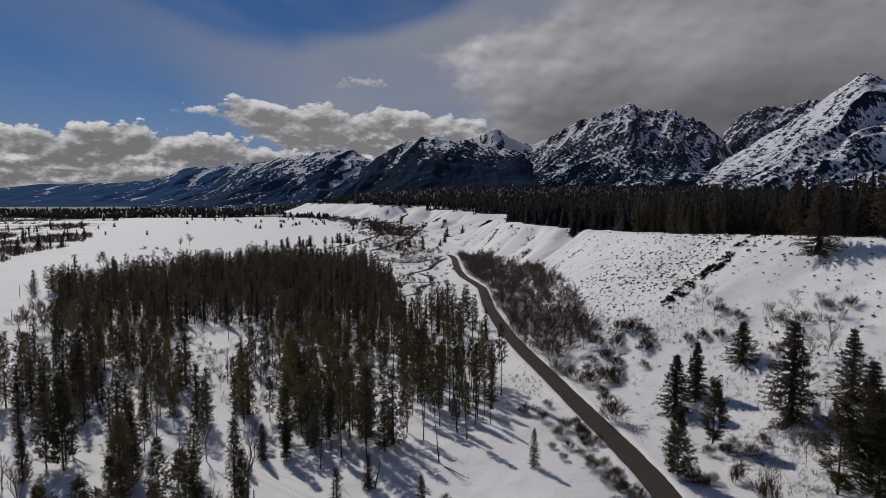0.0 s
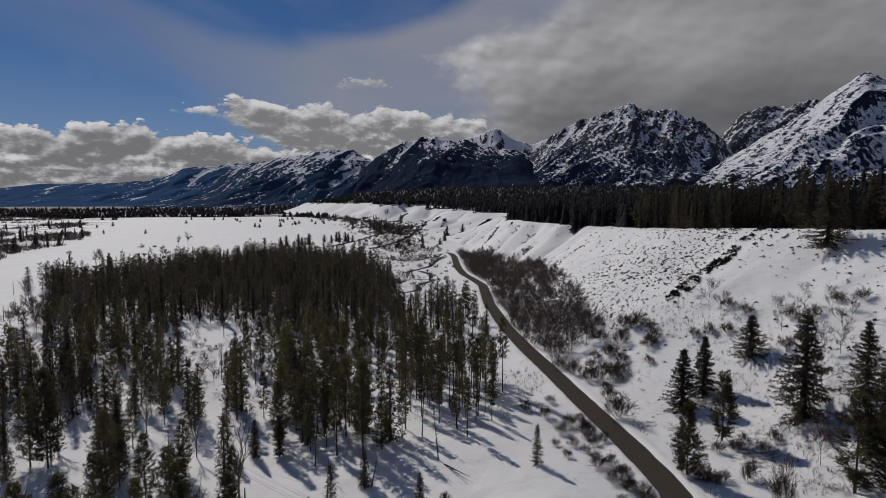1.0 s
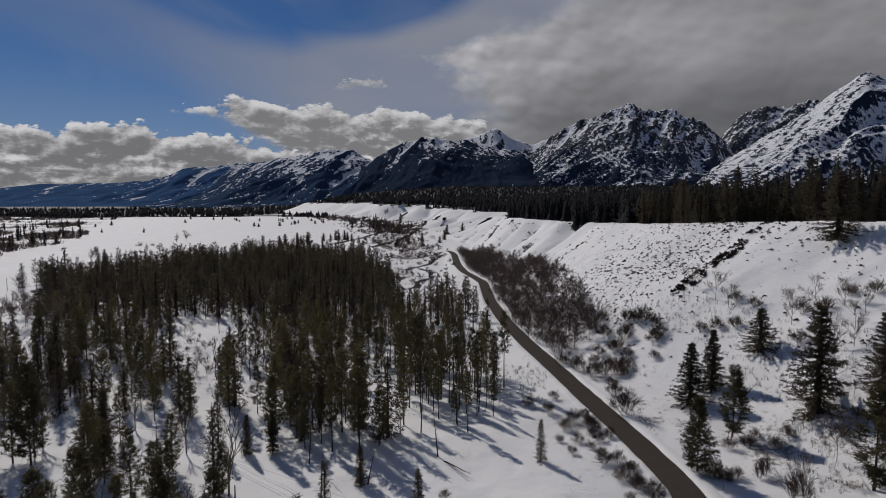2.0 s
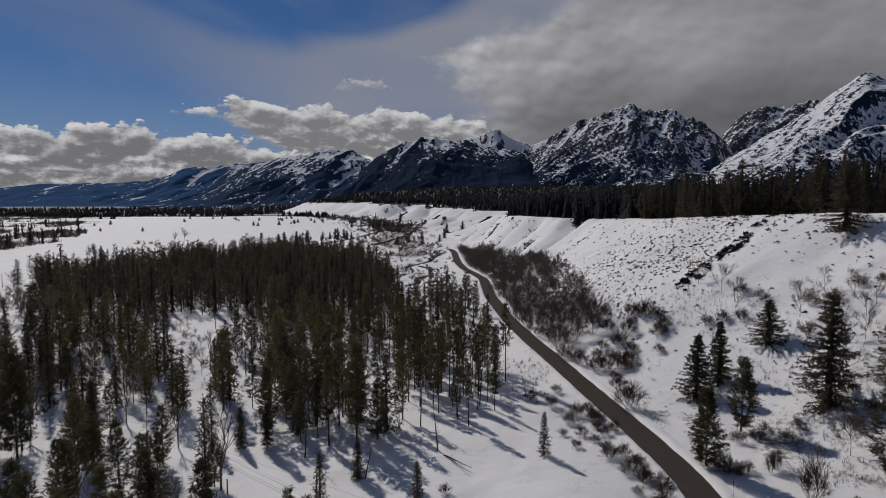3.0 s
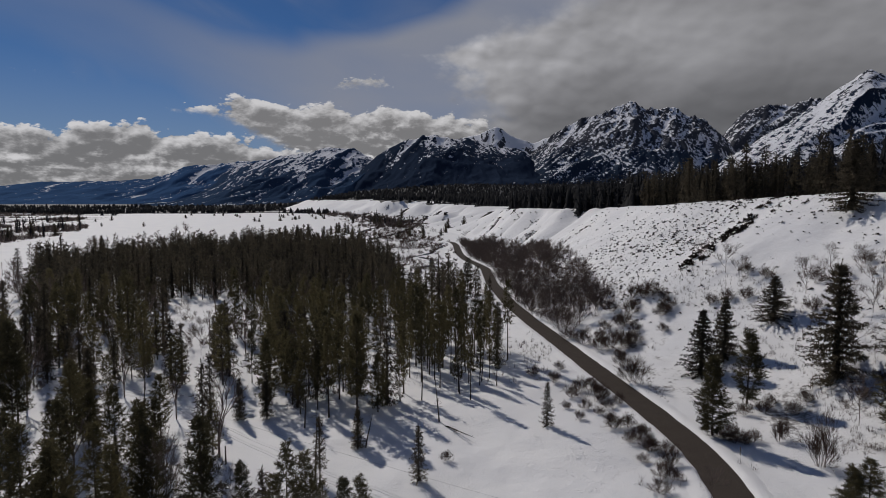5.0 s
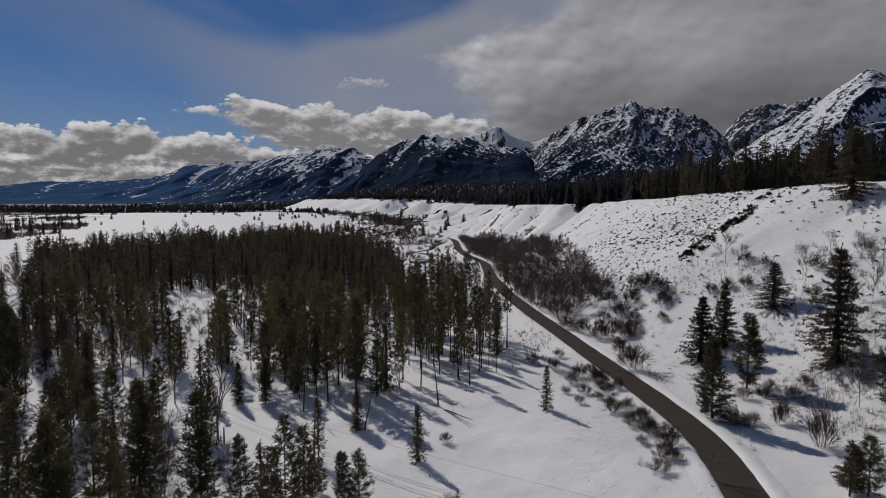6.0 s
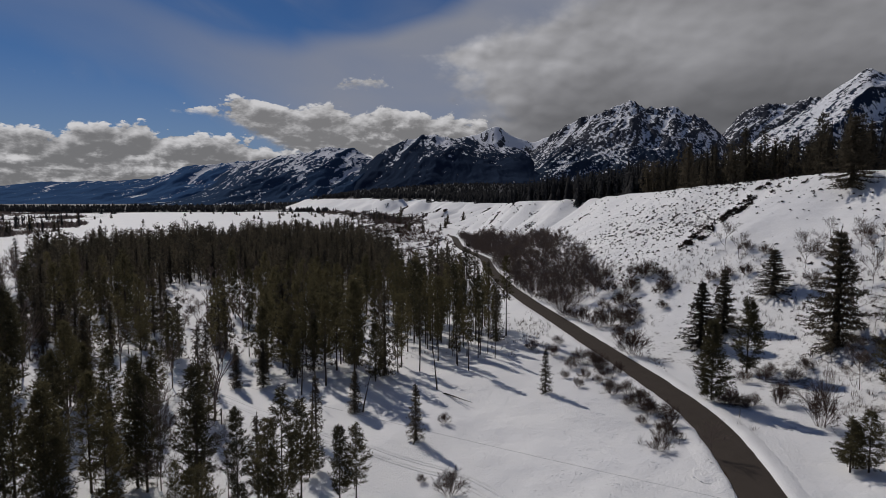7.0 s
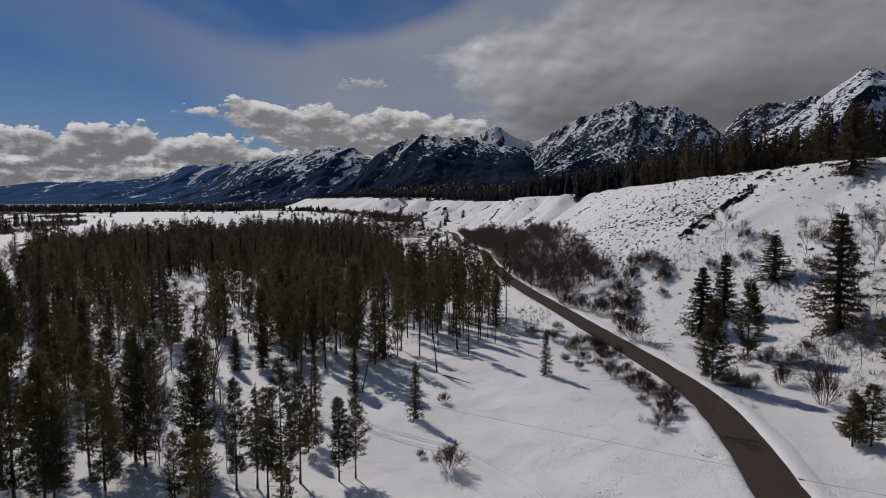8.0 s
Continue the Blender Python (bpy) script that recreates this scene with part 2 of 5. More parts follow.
def mountain_material(name, rock, wood, low, high, span, tree_line, spots=0.020, rib_gain=0.30, wide_gain=1.1, speckle=2.6, aspect=0.7):
    """Dark ribs of rock and spruce, snow in the hollows between; low and high: how dark foot and summit lean."""
    mat, n, b = material(name, 0.95, 0.0)
    g = n.add("ShaderNodeNewGeometry")
    p = g.outputs["Position"]
    up = xyz(n, g.outputs["Normal"])[2]
    q = xyz(n, p)
    rib = n.add("ShaderNodeAttribute")
    rib.attribute_name = "rib"
    flow = n.add("ShaderNodeAttribute")
    flow.attribute_name = "flow"
    run = xyz(n, flow.outputs["Vector"])
    fine = n.noise(n.vec(q[0], n.m("MULTIPLY", q[1], 0.5), n.m("MULTIPLY", q[2], 0.8)), spots * 2.4, 6, 0.70, 0.3)
    band = n.noise(n.vec(run[0], n.m("MULTIPLY", run[1], 0.40), 7.0), spots * 0.6, 7, 0.64, 0.5)
    v = n.m("ADD", n.m("MULTIPLY", rib.outputs["Fac"], rib_gain), n.m("MULTIPLY", n.m("SUBTRACT", fine, 0.5), speckle))
    v = n.m("ADD", v, n.m("MULTIPLY", n.m("SUBTRACT", band, 0.5), wide_gain * 2.0))
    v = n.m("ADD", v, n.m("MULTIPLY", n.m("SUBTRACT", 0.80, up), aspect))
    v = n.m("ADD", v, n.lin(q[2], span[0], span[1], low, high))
    grain = n.noise(p, 0.15, 5, 0.7)
    # rock and wood come with distance haze already mixed into their colour
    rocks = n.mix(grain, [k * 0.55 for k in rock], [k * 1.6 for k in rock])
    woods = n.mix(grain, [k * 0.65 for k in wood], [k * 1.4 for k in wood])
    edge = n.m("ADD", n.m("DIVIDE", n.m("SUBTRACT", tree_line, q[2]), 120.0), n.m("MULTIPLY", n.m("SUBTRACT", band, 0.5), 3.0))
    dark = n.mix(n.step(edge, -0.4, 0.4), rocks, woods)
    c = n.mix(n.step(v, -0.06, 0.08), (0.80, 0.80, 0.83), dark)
    n.put(b.inputs["Base Color"], c)
    bump(n, b, n.noise(p, 0.05, 6, 0.65), 0.7, 8.0)
    return mat


SNOW = snow_material()
ASPHALT = asphalt_material()
PINE = needle_material("pine_needles", (0.054, 0.050, 0.031), (0.138, 0.118, 0.062))
SPRUCE = needle_material("spruce_needles", (0.042, 0.038, 0.030), (0.110, 0.092, 0.066))
PINE_WOOD = needle_material("pine_canopy", (0.047, 0.043, 0.034), (0.116, 0.098, 0.069))
# Far needles with the crowns' own shade and bluish haze put into the colour.
HAZED_CANOPY = needle_material("hazed_far_canopy", (0.033, 0.035, 0.040), (0.058, 0.056, 0.056))
BARK = bark_material("bark", (0.040, 0.032, 0.026), (0.10, 0.082, 0.068))
TWIG = bark_material("bare_twigs", (0.105, 0.080, 0.068), (0.205, 0.160, 0.138))
WILLOW = bark_material("willow_stems", (0.052, 0.033, 0.026), (0.115, 0.076, 0.060))
SAGE = bark_material("sagebrush", (0.028, 0.022, 0.018), (0.085, 0.068, 0.055))


# ---- mathematics of the land ----
def lattice(ix, iy, seed):
    h = (ix * 374761393 + iy * 668265263 + seed * 1442695041) & 0xFFFFFFFF
    h = ((h ^ (h >> 13)) * 1274126177) & 0xFFFFFFFF
    return ((h ^ (h >> 16)) & 0xFFFF) / 65535.0


def vnoise(x, y, seed=0):
    x, y = np.asarray(x, float), np.asarray(y, float)
    ix, iy = np.floor(x).astype(np.int64), np.floor(y).astype(np.int64)
    fx, fy = x - ix, y - iy
    fx, fy = fx * fx * fx * (fx * (fx * 6 - 15) + 10), fy * fy * fy * (fy * (fy * 6 - 15) + 10)
    a, b = lattice(ix, iy, seed), lattice(ix + 1, iy, seed)
    c, d = lattice(ix, iy + 1, seed), lattice(ix + 1, iy + 1, seed)
    return (a + (b - a) * fx) * (1 - fy) + (c + (d - c) * fx) * fy - 0.5


def fbm(x, y, octaves=4, seed=0, gain=0.5):
    total, amp = 0.0, 1.0
    for i in range(octaves):
        total = total + amp * vnoise(x * 2 ** i + 17.3 * i, y * 2 ** i - 9.1 * i, seed + i)
        amp *= gain
    return total


def ridged(x, y, octaves=5, seed=0, gain=0.5):
    total, amp, norm = 0.0, 1.0, 0.0
    for i in range(octaves):
        total = total + amp * (1 - np.abs(2 * vnoise(x * 2 ** i + 31.7 * i, y * 2 ** i + 5.9 * i, seed + i)) * 2)
        norm += amp
        amp *= gain
    return total / norm


def smooth(v, lo, hi):
    t = np.clip((v - lo) / (hi - lo), 0, 1)
    return t * t * (3 - 2 * t)


# the road's middle line, as x over y
ROAD_Y = (20, 45, 66, 75, 85, 95, 112, 138, 158, 185, 215, 262, 290, 318, 346, 365, 400, 450, 480, 505, 520)
ROAD_X = (23, 28, 31.8, 33.8, 35.6, 36.3, 34.6, 31.2, 28.8, 25.3, 22.4, 20.3, 20.8, 21.2, 16.6, 12.9, 10.2, 9.5, 9.3, 7.0, 2.0)
_ry = np.arange(20, 521, 1.0)
_rx = np.interp(_ry, ROAD_Y, ROAD_X)
for _ in range(3):
    _rx[3:-3] = np.convolve(_rx, np.ones(7) / 7, "valid")


def road_x(y):
    return np.interp(y, _ry, _rx)


def road_z(y):
    return np.interp(y, (20, 60, 110, 160, 250, 400, 520), (0.2, 0.3, 0.9, 1.2, 1.5, 1.9, 2.2))


# the terrace: its crest and its foot, as x over y, and its height
EDGE_Y = (-200, 60, 90, 109, 135, 155, 175, 210, 233, 300, 380, 463, 613, 700, 870, 1000, 1220, 1500, 1900, 2300)
CREST_X = (330, 165, 142, 132, 120, 112, 104, 98, 90, 78, 66, 56, 58, 50, 30, -20, -52, -185, -385, -560)
FOOT_X = (220, 76, 62, 57, 50, 43, 35, 28, 26, 25, 24, 26, 26, 8, -40, -79, -110, -235, -450, -640)
CREST_Z = (40, 40, 40, 39.8, 39.6, 39.4, 38.8, 37, 36, 33.5, 32, 31.5, 29, 28.5, 29, 29, 31, 37, 35, 32)


def gully(x, y):
    """0 in the bed of a gully of the far terrace slopes, 1 on the rib between two; wider apart farther off."""
    c = 11.0 * np.log(np.maximum(y, 50.0)) - 0.005 * x * smooth(y, 500, 1000) + 0.7 * vnoise(x * 0.02, y * 0.008, 71)
    return np.abs(2 * (c - np.floor(c)) - 1)


def terrace(x, y):
    """0 at the foot of the terrace's slope, 1 at its crest."""
    gull = 3.0 * vnoise(y * 0.045, x * 0.004, 5) + smooth(y, 240, 420) * 22 * np.abs(vnoise(y * 0.017 + x * 0.004, x * 0.002, 8))
    far = smooth(y, 600, 900)
    gull = gull + far * (60 * np.abs(vnoise(y * 0.012, x * 0.001, 9)) + 160 * np.abs(vnoise(y * 0.005, x * 0.001, 19)))
    foot, crest = np.interp(y, EDGE_Y, FOOT_X), np.interp(y, EDGE_Y, CREST_X)
    return (x - foot - gull * 0.4) / np.maximum(crest + gull - foot, 12)


def land(x, y):
    x, y = np.asarray(x, float), np.asarray(y, float)
    s = terrace(x, y)
    top = np.interp(y, EDGE_Y, CREST_Z)
    rise = np.where(s < 0, 0, np.where(s < 1, np.maximum(s, 0) ** 1.06, 1.0))
    knee = smooth(s, 0.80, 1.12)
    prof = rise * (1 - knee) + knee * (0.97 + 0.03 * smooth(s, 1, 2.2))
    z = top * np.where(s > 1.12, 0.97 + 0.03 * smooth(s, 1, 2.2), prof)
    # gentle apron below the slope
    z = z + 1.2 * smooth(s, -0.55, 0.05) * (1 - smooth(s, 0.2, 0.8)) * smooth(y, 260, 150) * smooth(x, 34, 58)
    z = z + np.where(s < 0.2, 0.9 * smooth(x, 5, 40) * smooth(y, 60, 150), 0) * (1 - smooth(s, 0.0, 0.2))
    dist = np.hypot(x, y)
    z = z + 95 * smooth(dist, 1300, 3800) * smooth(x / np.maximum(dist, 1), -0.42, 0.05) ** 1.5
    z = z + 20 * smooth(dist, 2200, 4200)
    # gullies in the farther terrace slopes
    cutin = (1 - gully(x, y)) ** 1.25 * smooth(s, 0.03, 0.35) * (1 - smooth(s, 0.92, 1.15)) * smooth(y, 260, 380)
    z = z - cutin * (0.20 + 0.20 * smooth(y, 550, 900)) * top
    # unevenness
    near = smooth(dist, 900, 300)
    z = z + near * (0.95 * fbm(x * 0.035, y * 0.035, 4, 3) + 0.26 * fbm(x * 0.22, y * 0.22, 3, 4))
    z = z + near * 1.2 * smooth(s, 0.15, 0.5) * (1 - smooth(s, 0.85, 1.0)) * fbm(x * 0.03, y * 0.09, 3, 6)
    z = z - 0.35 * smooth(x, 0, -20) * smooth(y, 200, 120)
    # the road's bed
    d = np.abs(x - road_x(y))
    onto = np.where((y > 15) & (y < 525), 1 - smooth(d, 3.2, 9.0), 0)
    z = z * (1 - onto) + (road_z(y) - 0.05) * onto
    z = z - np.where((y > 15) & (y < 525), 0.45 * (1 - smooth(d, 2.2, 3.6)), 0)
    return z


def ground(x, y):
    return float(land(np.array([x]), np.array([y]))[0])


# ---- meshes ----
def mesh_from(name, verts, faces, mat, smooth_shade=False):
    me = bpy.data.meshes.new(name)
    verts = np.asarray(verts, np.float32)
    faces = np.asarray(faces, np.int32)
    k = faces.shape[1]
    me.vertices.add(len(verts))
    me.vertices.foreach_set("co", verts.ravel())
    me.loops.add(faces.size)
    me.loops.foreach_set("vertex_index", faces.ravel())
    me.polygons.add(len(faces))
    me.polygons.foreach_set("loop_start", np.arange(0, faces.size, k, dtype=np.int32))
    if smooth_shade:
        me.polygons.foreach_set("use_smooth", np.ones(len(faces), bool))
    me.update(calc_edges=True)
    me.validate()
    me.materials.append(mat)
    return me


def grid_faces(nu, nv):
    i = np.arange(nu * nv).reshape(nu, nv)
    return np.stack([i[:-1, :-1].ravel(), i[1:, :-1].ravel(), i[1:, 1:].ravel(), i[:-1, 1:].ravel()], 1)


def part(name, me, parent, label=""):
    ob = new(name, me)
    ob.parent = parent
    return tagged(ob, label)


def spread(lo, hi, near_lo, near_hi, step, growth):
    out = list(np.arange(near_lo, near_hi + 0.01, step))
    d = step
    while out[-1] < hi:
        d *= growth
        out.append(out[-1] + d)
    d = step
    while out[0] > lo:
        d *= growth
        out.insert(0, out[0] - d)
    return np.array(out)


# ---- the ground ----
gx = spread(-4600, 4600, -75, 125, 1.3, 1.045)
gy = np.concatenate([spread(-900, 1750, 55, 230, 1.3, 1.0135), 1750 + np.cumsum(20 * 1.05 ** np.arange(1, 46))])
gy = np.unique(np.round(gy, 3))
GX, GY = np.meshgrid(gx, gy, indexing="ij")
GZ = land(GX, GY)
me = mesh_from("ground", np.stack([GX, GY, GZ], -1).reshape(-1, 3), grid_faces(len(gx), len(gy)), SNOW, True)


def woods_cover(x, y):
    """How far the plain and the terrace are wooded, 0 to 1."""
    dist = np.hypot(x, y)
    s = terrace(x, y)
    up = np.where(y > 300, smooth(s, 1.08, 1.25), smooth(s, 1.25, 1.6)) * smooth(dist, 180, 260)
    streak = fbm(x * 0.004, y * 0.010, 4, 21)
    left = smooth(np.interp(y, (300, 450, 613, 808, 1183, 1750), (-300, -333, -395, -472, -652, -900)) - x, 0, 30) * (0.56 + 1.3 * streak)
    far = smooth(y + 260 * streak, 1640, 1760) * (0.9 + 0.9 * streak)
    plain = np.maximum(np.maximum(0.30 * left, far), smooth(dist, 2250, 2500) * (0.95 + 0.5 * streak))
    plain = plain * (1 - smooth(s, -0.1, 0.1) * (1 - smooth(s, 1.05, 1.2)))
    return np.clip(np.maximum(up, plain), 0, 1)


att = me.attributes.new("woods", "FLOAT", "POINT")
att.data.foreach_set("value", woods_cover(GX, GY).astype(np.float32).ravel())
brush = np.clip(np.interp(GY, (450, 650), (0.25, 1.2)) * smooth(np.abs(GX - np.interp(GY, (300, 500, 700, 1000, 1300, 1700), (-8, -25, -60, -85, -150, -330))), np.interp(GY, (300, 600, 1000, 1700), (14, 40, 50, 60)), 0) * smooth(GY, 280, 420) * smooth(GY, 1900, 1500)
                + 0.9 * smooth(np.interp(GY, (300, 450, 613, 808, 1183, 1750), (-300, -333, -395, -472, -652, -900)) - GX, 0, 30) * smooth(GY, 350, 450) * smooth(fbm(GX * 0.004, GY * 0.010, 4, 21), -0.12, 0.10)
                + 0.5 * smooth(np.abs(terrace(GX, GY) + 0.02), 0.35, 0.0) * smooth(GY, 60, 90) * smooth(GY, 260, 200), 0, 1)
att = me.attributes.new("brush", "FLOAT", "POINT")
att.data.foreach_set("value", brush.astype(np.float32).ravel())
tagged(new("ground", me), "snow-covered valley floor with a steep snowy terrace slope", "ground", kind="structure")


# ---- the road and its banks ----
def strip(name, y0, y1, offsets, heights, mat, step=1.0, rough=0.0):
    ys = np.arange(y0, y1, step)
    xs, zs = road_x(ys), road_z(ys)
    tx, ty = np.gradient(xs), np.gradient(ys)
    ln = np.hypot(tx, ty)
    nx, ny = ty / ln, -tx / ln
    o = np.array(offsets)[None, :] + rough * fbm(ys * 0.35, ys * 0 + 2.0 + offsets[0], 3, 7)[:, None]
    X = xs[:, None] + nx[:, None] * o
    Y = ys[:, None] + ny[:, None] * o
    Z = zs[:, None] + np.array(heights)[None, :] + rough * 0.5 * np.where(np.array(heights) > 0, fbm(X * 0.5, Y * 0.5, 3, 11), 0)
    return mesh_from(name, np.stack([X, Y, Z], -1).reshape(-1, 3), grid_faces(len(ys), len(offsets)), mat, True)


tagged(new("road", strip("road", 22, 518, (-3.1, -2.6, -1.3, 0, 1.3, 2.6, 3.1), (-0.25, -0.2, -0.17, -0.15, -0.17, -0.2, -0.25), ASPHALT)), "narrow bare asphalt road winding through the snow", "road", kind="structure")
tagged(new("snow_bank", strip("snow_bank", 22, 518, (2.4, 2.6, 2.9, 3.5, 4.4, 6.0), (-0.4, -0.05, 0.12, 0.16, 0.02, -0.5), SNOW, 0.5, 0.22)), "low ploughed snow bank along the road's edge", "snow bank", kind="structure")
tagged(new("snow_bank", strip("snow_bank", 22, 518, (-6.0, -4.4, -3.5, -2.9, -2.6, -2.4), (-0.5, 0.02, 0.16, 0.12, -0.05, -0.4), SNOW, 0.5, 0.22)), "low ploughed snow bank along the road's edge", "snow bank", kind="structure")


# ---- the mountains ----
def mountain(name, label, mat, dist, run, crest, seed, base=20.0, spur=1.0, jag=0.03, shear=(0.7, 0.7), nu=340, nw=120):
    """A ridge seen from the valley: crest gives bearing and height above the plain at the distance,
    shear how far its spurs swing to the west as they come down, at its west and its east end."""
    b = np.linspace(crest[0][0], crest[-1][0], nu)
    h = np.interp(b, [c[0] for c in crest], [c[1] for c in crest])
    h = np.convolve(np.pad(h, 3, "edge"), np.ones(7) / 7, "valid")
    w = np.concatenate([np.linspace(0, 1, nw - 14), np.linspace(1, 1.3, 15)[1:]])
    B, W = np.meshgrid(np.radians(b), w, indexing="ij")
    H = np.repeat(h[:, None], len(w), 1)
    R = dist - run * (1 - W)
    swing = np.repeat(np.interp(b, (b[0], b[-1]), shear)[:, None], len(w), 1)
    arc = B * dist - swing * (R - dist)
    warp = fbm(arc / 600.0, R / 900.0, 3, seed + 3)
    face = np.clip(W, 0, 1)
    prof = np.where(W > 1, 1 - (W - 1) * 1.6, face ** 1.12)
    Z = base * (1 - face) + H * prof
    env = smooth(face, 0.0, 0.25) * (1 - 0.66 * smooth(face, 0.6, 1.0))
    relief = 0.0
    for k, (wave, amp) in enumerate(((620.0, 0.15), (260.0, 0.20), (115.0, 0.22), (52.0, 0.22), (25.0, 0.20))):
        a = arc / wave + 0.9 * warp + 0.5 * fbm(arc / wave, R / wave, 2, seed + 9 + k)
        relief = relief + wave * amp * (ridged(a, R / (wave * 2.6) + 0.3 * warp, 2, seed + 20 * k, 0.5) - 0.35)
    relief = relief - relief.mean(axis=0, keepdims=True)
    Z = Z + spur * env * relief * np.clip(H / 650.0, 0.15, 1.2)
    Z = Z + H * jag * smooth(face, 0.8, 1.0) * (ridged(arc / 90.0, R / 60.0, 4, seed + 60, 0.6) - 0.3)

    def softened(f, k):
        q = np.pad(f, ((k, k), (0, 0)), "edge")
        return sum(q[k + i:q.shape[0] - k + i] for i in range(-k, k + 1)) / (2 * k + 1)
    fine_rib, broad_rib = relief - softened(relief, 4), relief - softened(relief, 20)
    rib = 0.5 * fine_rib / (fine_rib.std() + 1e-6) + 0.75 * broad_rib / (broad_rib.std() + 1e-6)
    X, Y = R * np.sin(B), R * np.cos(B)
    Z = Z - 30 * (1 - smooth(face, 0, 0.06)) - 10
    me = mesh_from(name, np.stack([X, Y, Z], -1).reshape(-1, 3), grid_faces(nu, len(w))[:, ::-1], mat, False)
    me.attributes.new("rib", "FLOAT", "POINT").data.foreach_set("value", rib.astype(np.float32).ravel())
    flow = np.stack([arc + 60 * warp, R, R * 0], -1).astype(np.float32)
    me.attributes.new("flow", "FLOAT_VECTOR", "POINT").data.foreach_set("vector", flow.ravel())
    return tagged(new(name, me), label, "mountain", kind="structure")


# Aerial haze is put into these colours; the far ranges' wood is bluest.
HAZED_WOOD = (0.024, 0.036, 0.062)
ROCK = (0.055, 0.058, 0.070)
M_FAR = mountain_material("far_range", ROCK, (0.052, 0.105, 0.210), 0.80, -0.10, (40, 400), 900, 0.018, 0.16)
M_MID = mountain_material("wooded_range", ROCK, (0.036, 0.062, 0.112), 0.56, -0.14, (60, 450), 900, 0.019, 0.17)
M_DARK = mountain_material("dark_wooded_mountain", ROCK, HAZED_WOOD, 0.80, -0.10, (180, 540), 900, 0.020, 0.12, 1.1, 3.0)
M_CONE = mountain_material("snowy_cone", ROCK, HAZED_WOOD, 0.4, -0.55, (250, 560), 300, 0.02, 0.20)
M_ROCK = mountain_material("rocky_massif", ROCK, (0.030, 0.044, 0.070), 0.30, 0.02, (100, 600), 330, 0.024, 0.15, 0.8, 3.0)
M_SNOW = mountain_material("snowy_peak", ROCK, HAZED_WOOD, 0.14, -0.16, (40, 420), 560, 0.020, 0.08, 0.8, 3.2)
mountain("mountain_far", "long wooded range far down the valley, coloured blue with haze", M_FAR, 4780, 1000,
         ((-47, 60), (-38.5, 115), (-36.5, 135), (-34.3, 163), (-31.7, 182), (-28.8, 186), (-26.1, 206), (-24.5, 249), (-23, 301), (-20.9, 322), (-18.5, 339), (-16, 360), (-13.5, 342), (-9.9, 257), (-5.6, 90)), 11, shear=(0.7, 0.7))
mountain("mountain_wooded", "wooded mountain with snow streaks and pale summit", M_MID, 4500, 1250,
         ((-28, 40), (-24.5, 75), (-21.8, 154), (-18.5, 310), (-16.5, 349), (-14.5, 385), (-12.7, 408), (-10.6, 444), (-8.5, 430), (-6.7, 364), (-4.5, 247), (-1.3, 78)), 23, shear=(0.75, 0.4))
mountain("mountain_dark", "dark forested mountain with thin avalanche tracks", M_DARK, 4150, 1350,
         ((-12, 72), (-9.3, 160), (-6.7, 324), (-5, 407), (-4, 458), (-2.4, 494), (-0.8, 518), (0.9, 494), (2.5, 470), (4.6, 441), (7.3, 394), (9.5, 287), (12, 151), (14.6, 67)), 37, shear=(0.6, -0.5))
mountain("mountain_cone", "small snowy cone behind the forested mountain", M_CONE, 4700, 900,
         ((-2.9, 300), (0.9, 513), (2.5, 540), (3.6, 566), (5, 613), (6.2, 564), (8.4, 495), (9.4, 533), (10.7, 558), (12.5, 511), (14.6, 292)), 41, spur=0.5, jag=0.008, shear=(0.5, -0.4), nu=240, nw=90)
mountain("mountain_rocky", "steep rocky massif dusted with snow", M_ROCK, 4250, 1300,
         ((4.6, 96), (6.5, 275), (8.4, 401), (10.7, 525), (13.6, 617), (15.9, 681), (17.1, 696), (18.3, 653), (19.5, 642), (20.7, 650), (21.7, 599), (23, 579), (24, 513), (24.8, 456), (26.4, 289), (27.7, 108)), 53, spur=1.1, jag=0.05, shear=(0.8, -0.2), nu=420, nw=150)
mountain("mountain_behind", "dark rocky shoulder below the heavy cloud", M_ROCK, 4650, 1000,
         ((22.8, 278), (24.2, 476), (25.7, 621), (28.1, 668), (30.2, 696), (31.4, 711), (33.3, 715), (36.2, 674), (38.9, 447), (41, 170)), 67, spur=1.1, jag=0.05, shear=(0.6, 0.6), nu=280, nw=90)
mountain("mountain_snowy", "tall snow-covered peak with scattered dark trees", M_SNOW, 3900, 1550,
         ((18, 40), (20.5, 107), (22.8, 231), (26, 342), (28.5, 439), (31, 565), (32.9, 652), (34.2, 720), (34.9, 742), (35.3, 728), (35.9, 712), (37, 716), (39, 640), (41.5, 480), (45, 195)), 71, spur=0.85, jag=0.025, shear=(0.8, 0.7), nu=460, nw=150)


# ---- trees ----
def flake(rng, p, d, length, width, verts, faces):
    """A kite-shaped spray of needles or twigs."""
    side = np.cross(d, (0, 0, 1.0))
    side /= np.linalg.norm(side) + 1e-6
    side = side + rng.normal(0, 0.35, 3)
    i = len(verts)
    mid = p + d * length * 0.45
    lift = np.array((0, 0, width * 0.35))
    verts.extend((p, mid + side * width * 0.5, p + d * length, mid - side * width * 0.5 - lift))
    faces.extend(((i, i + 1, i + 2), (i, i + 2, i + 3)))


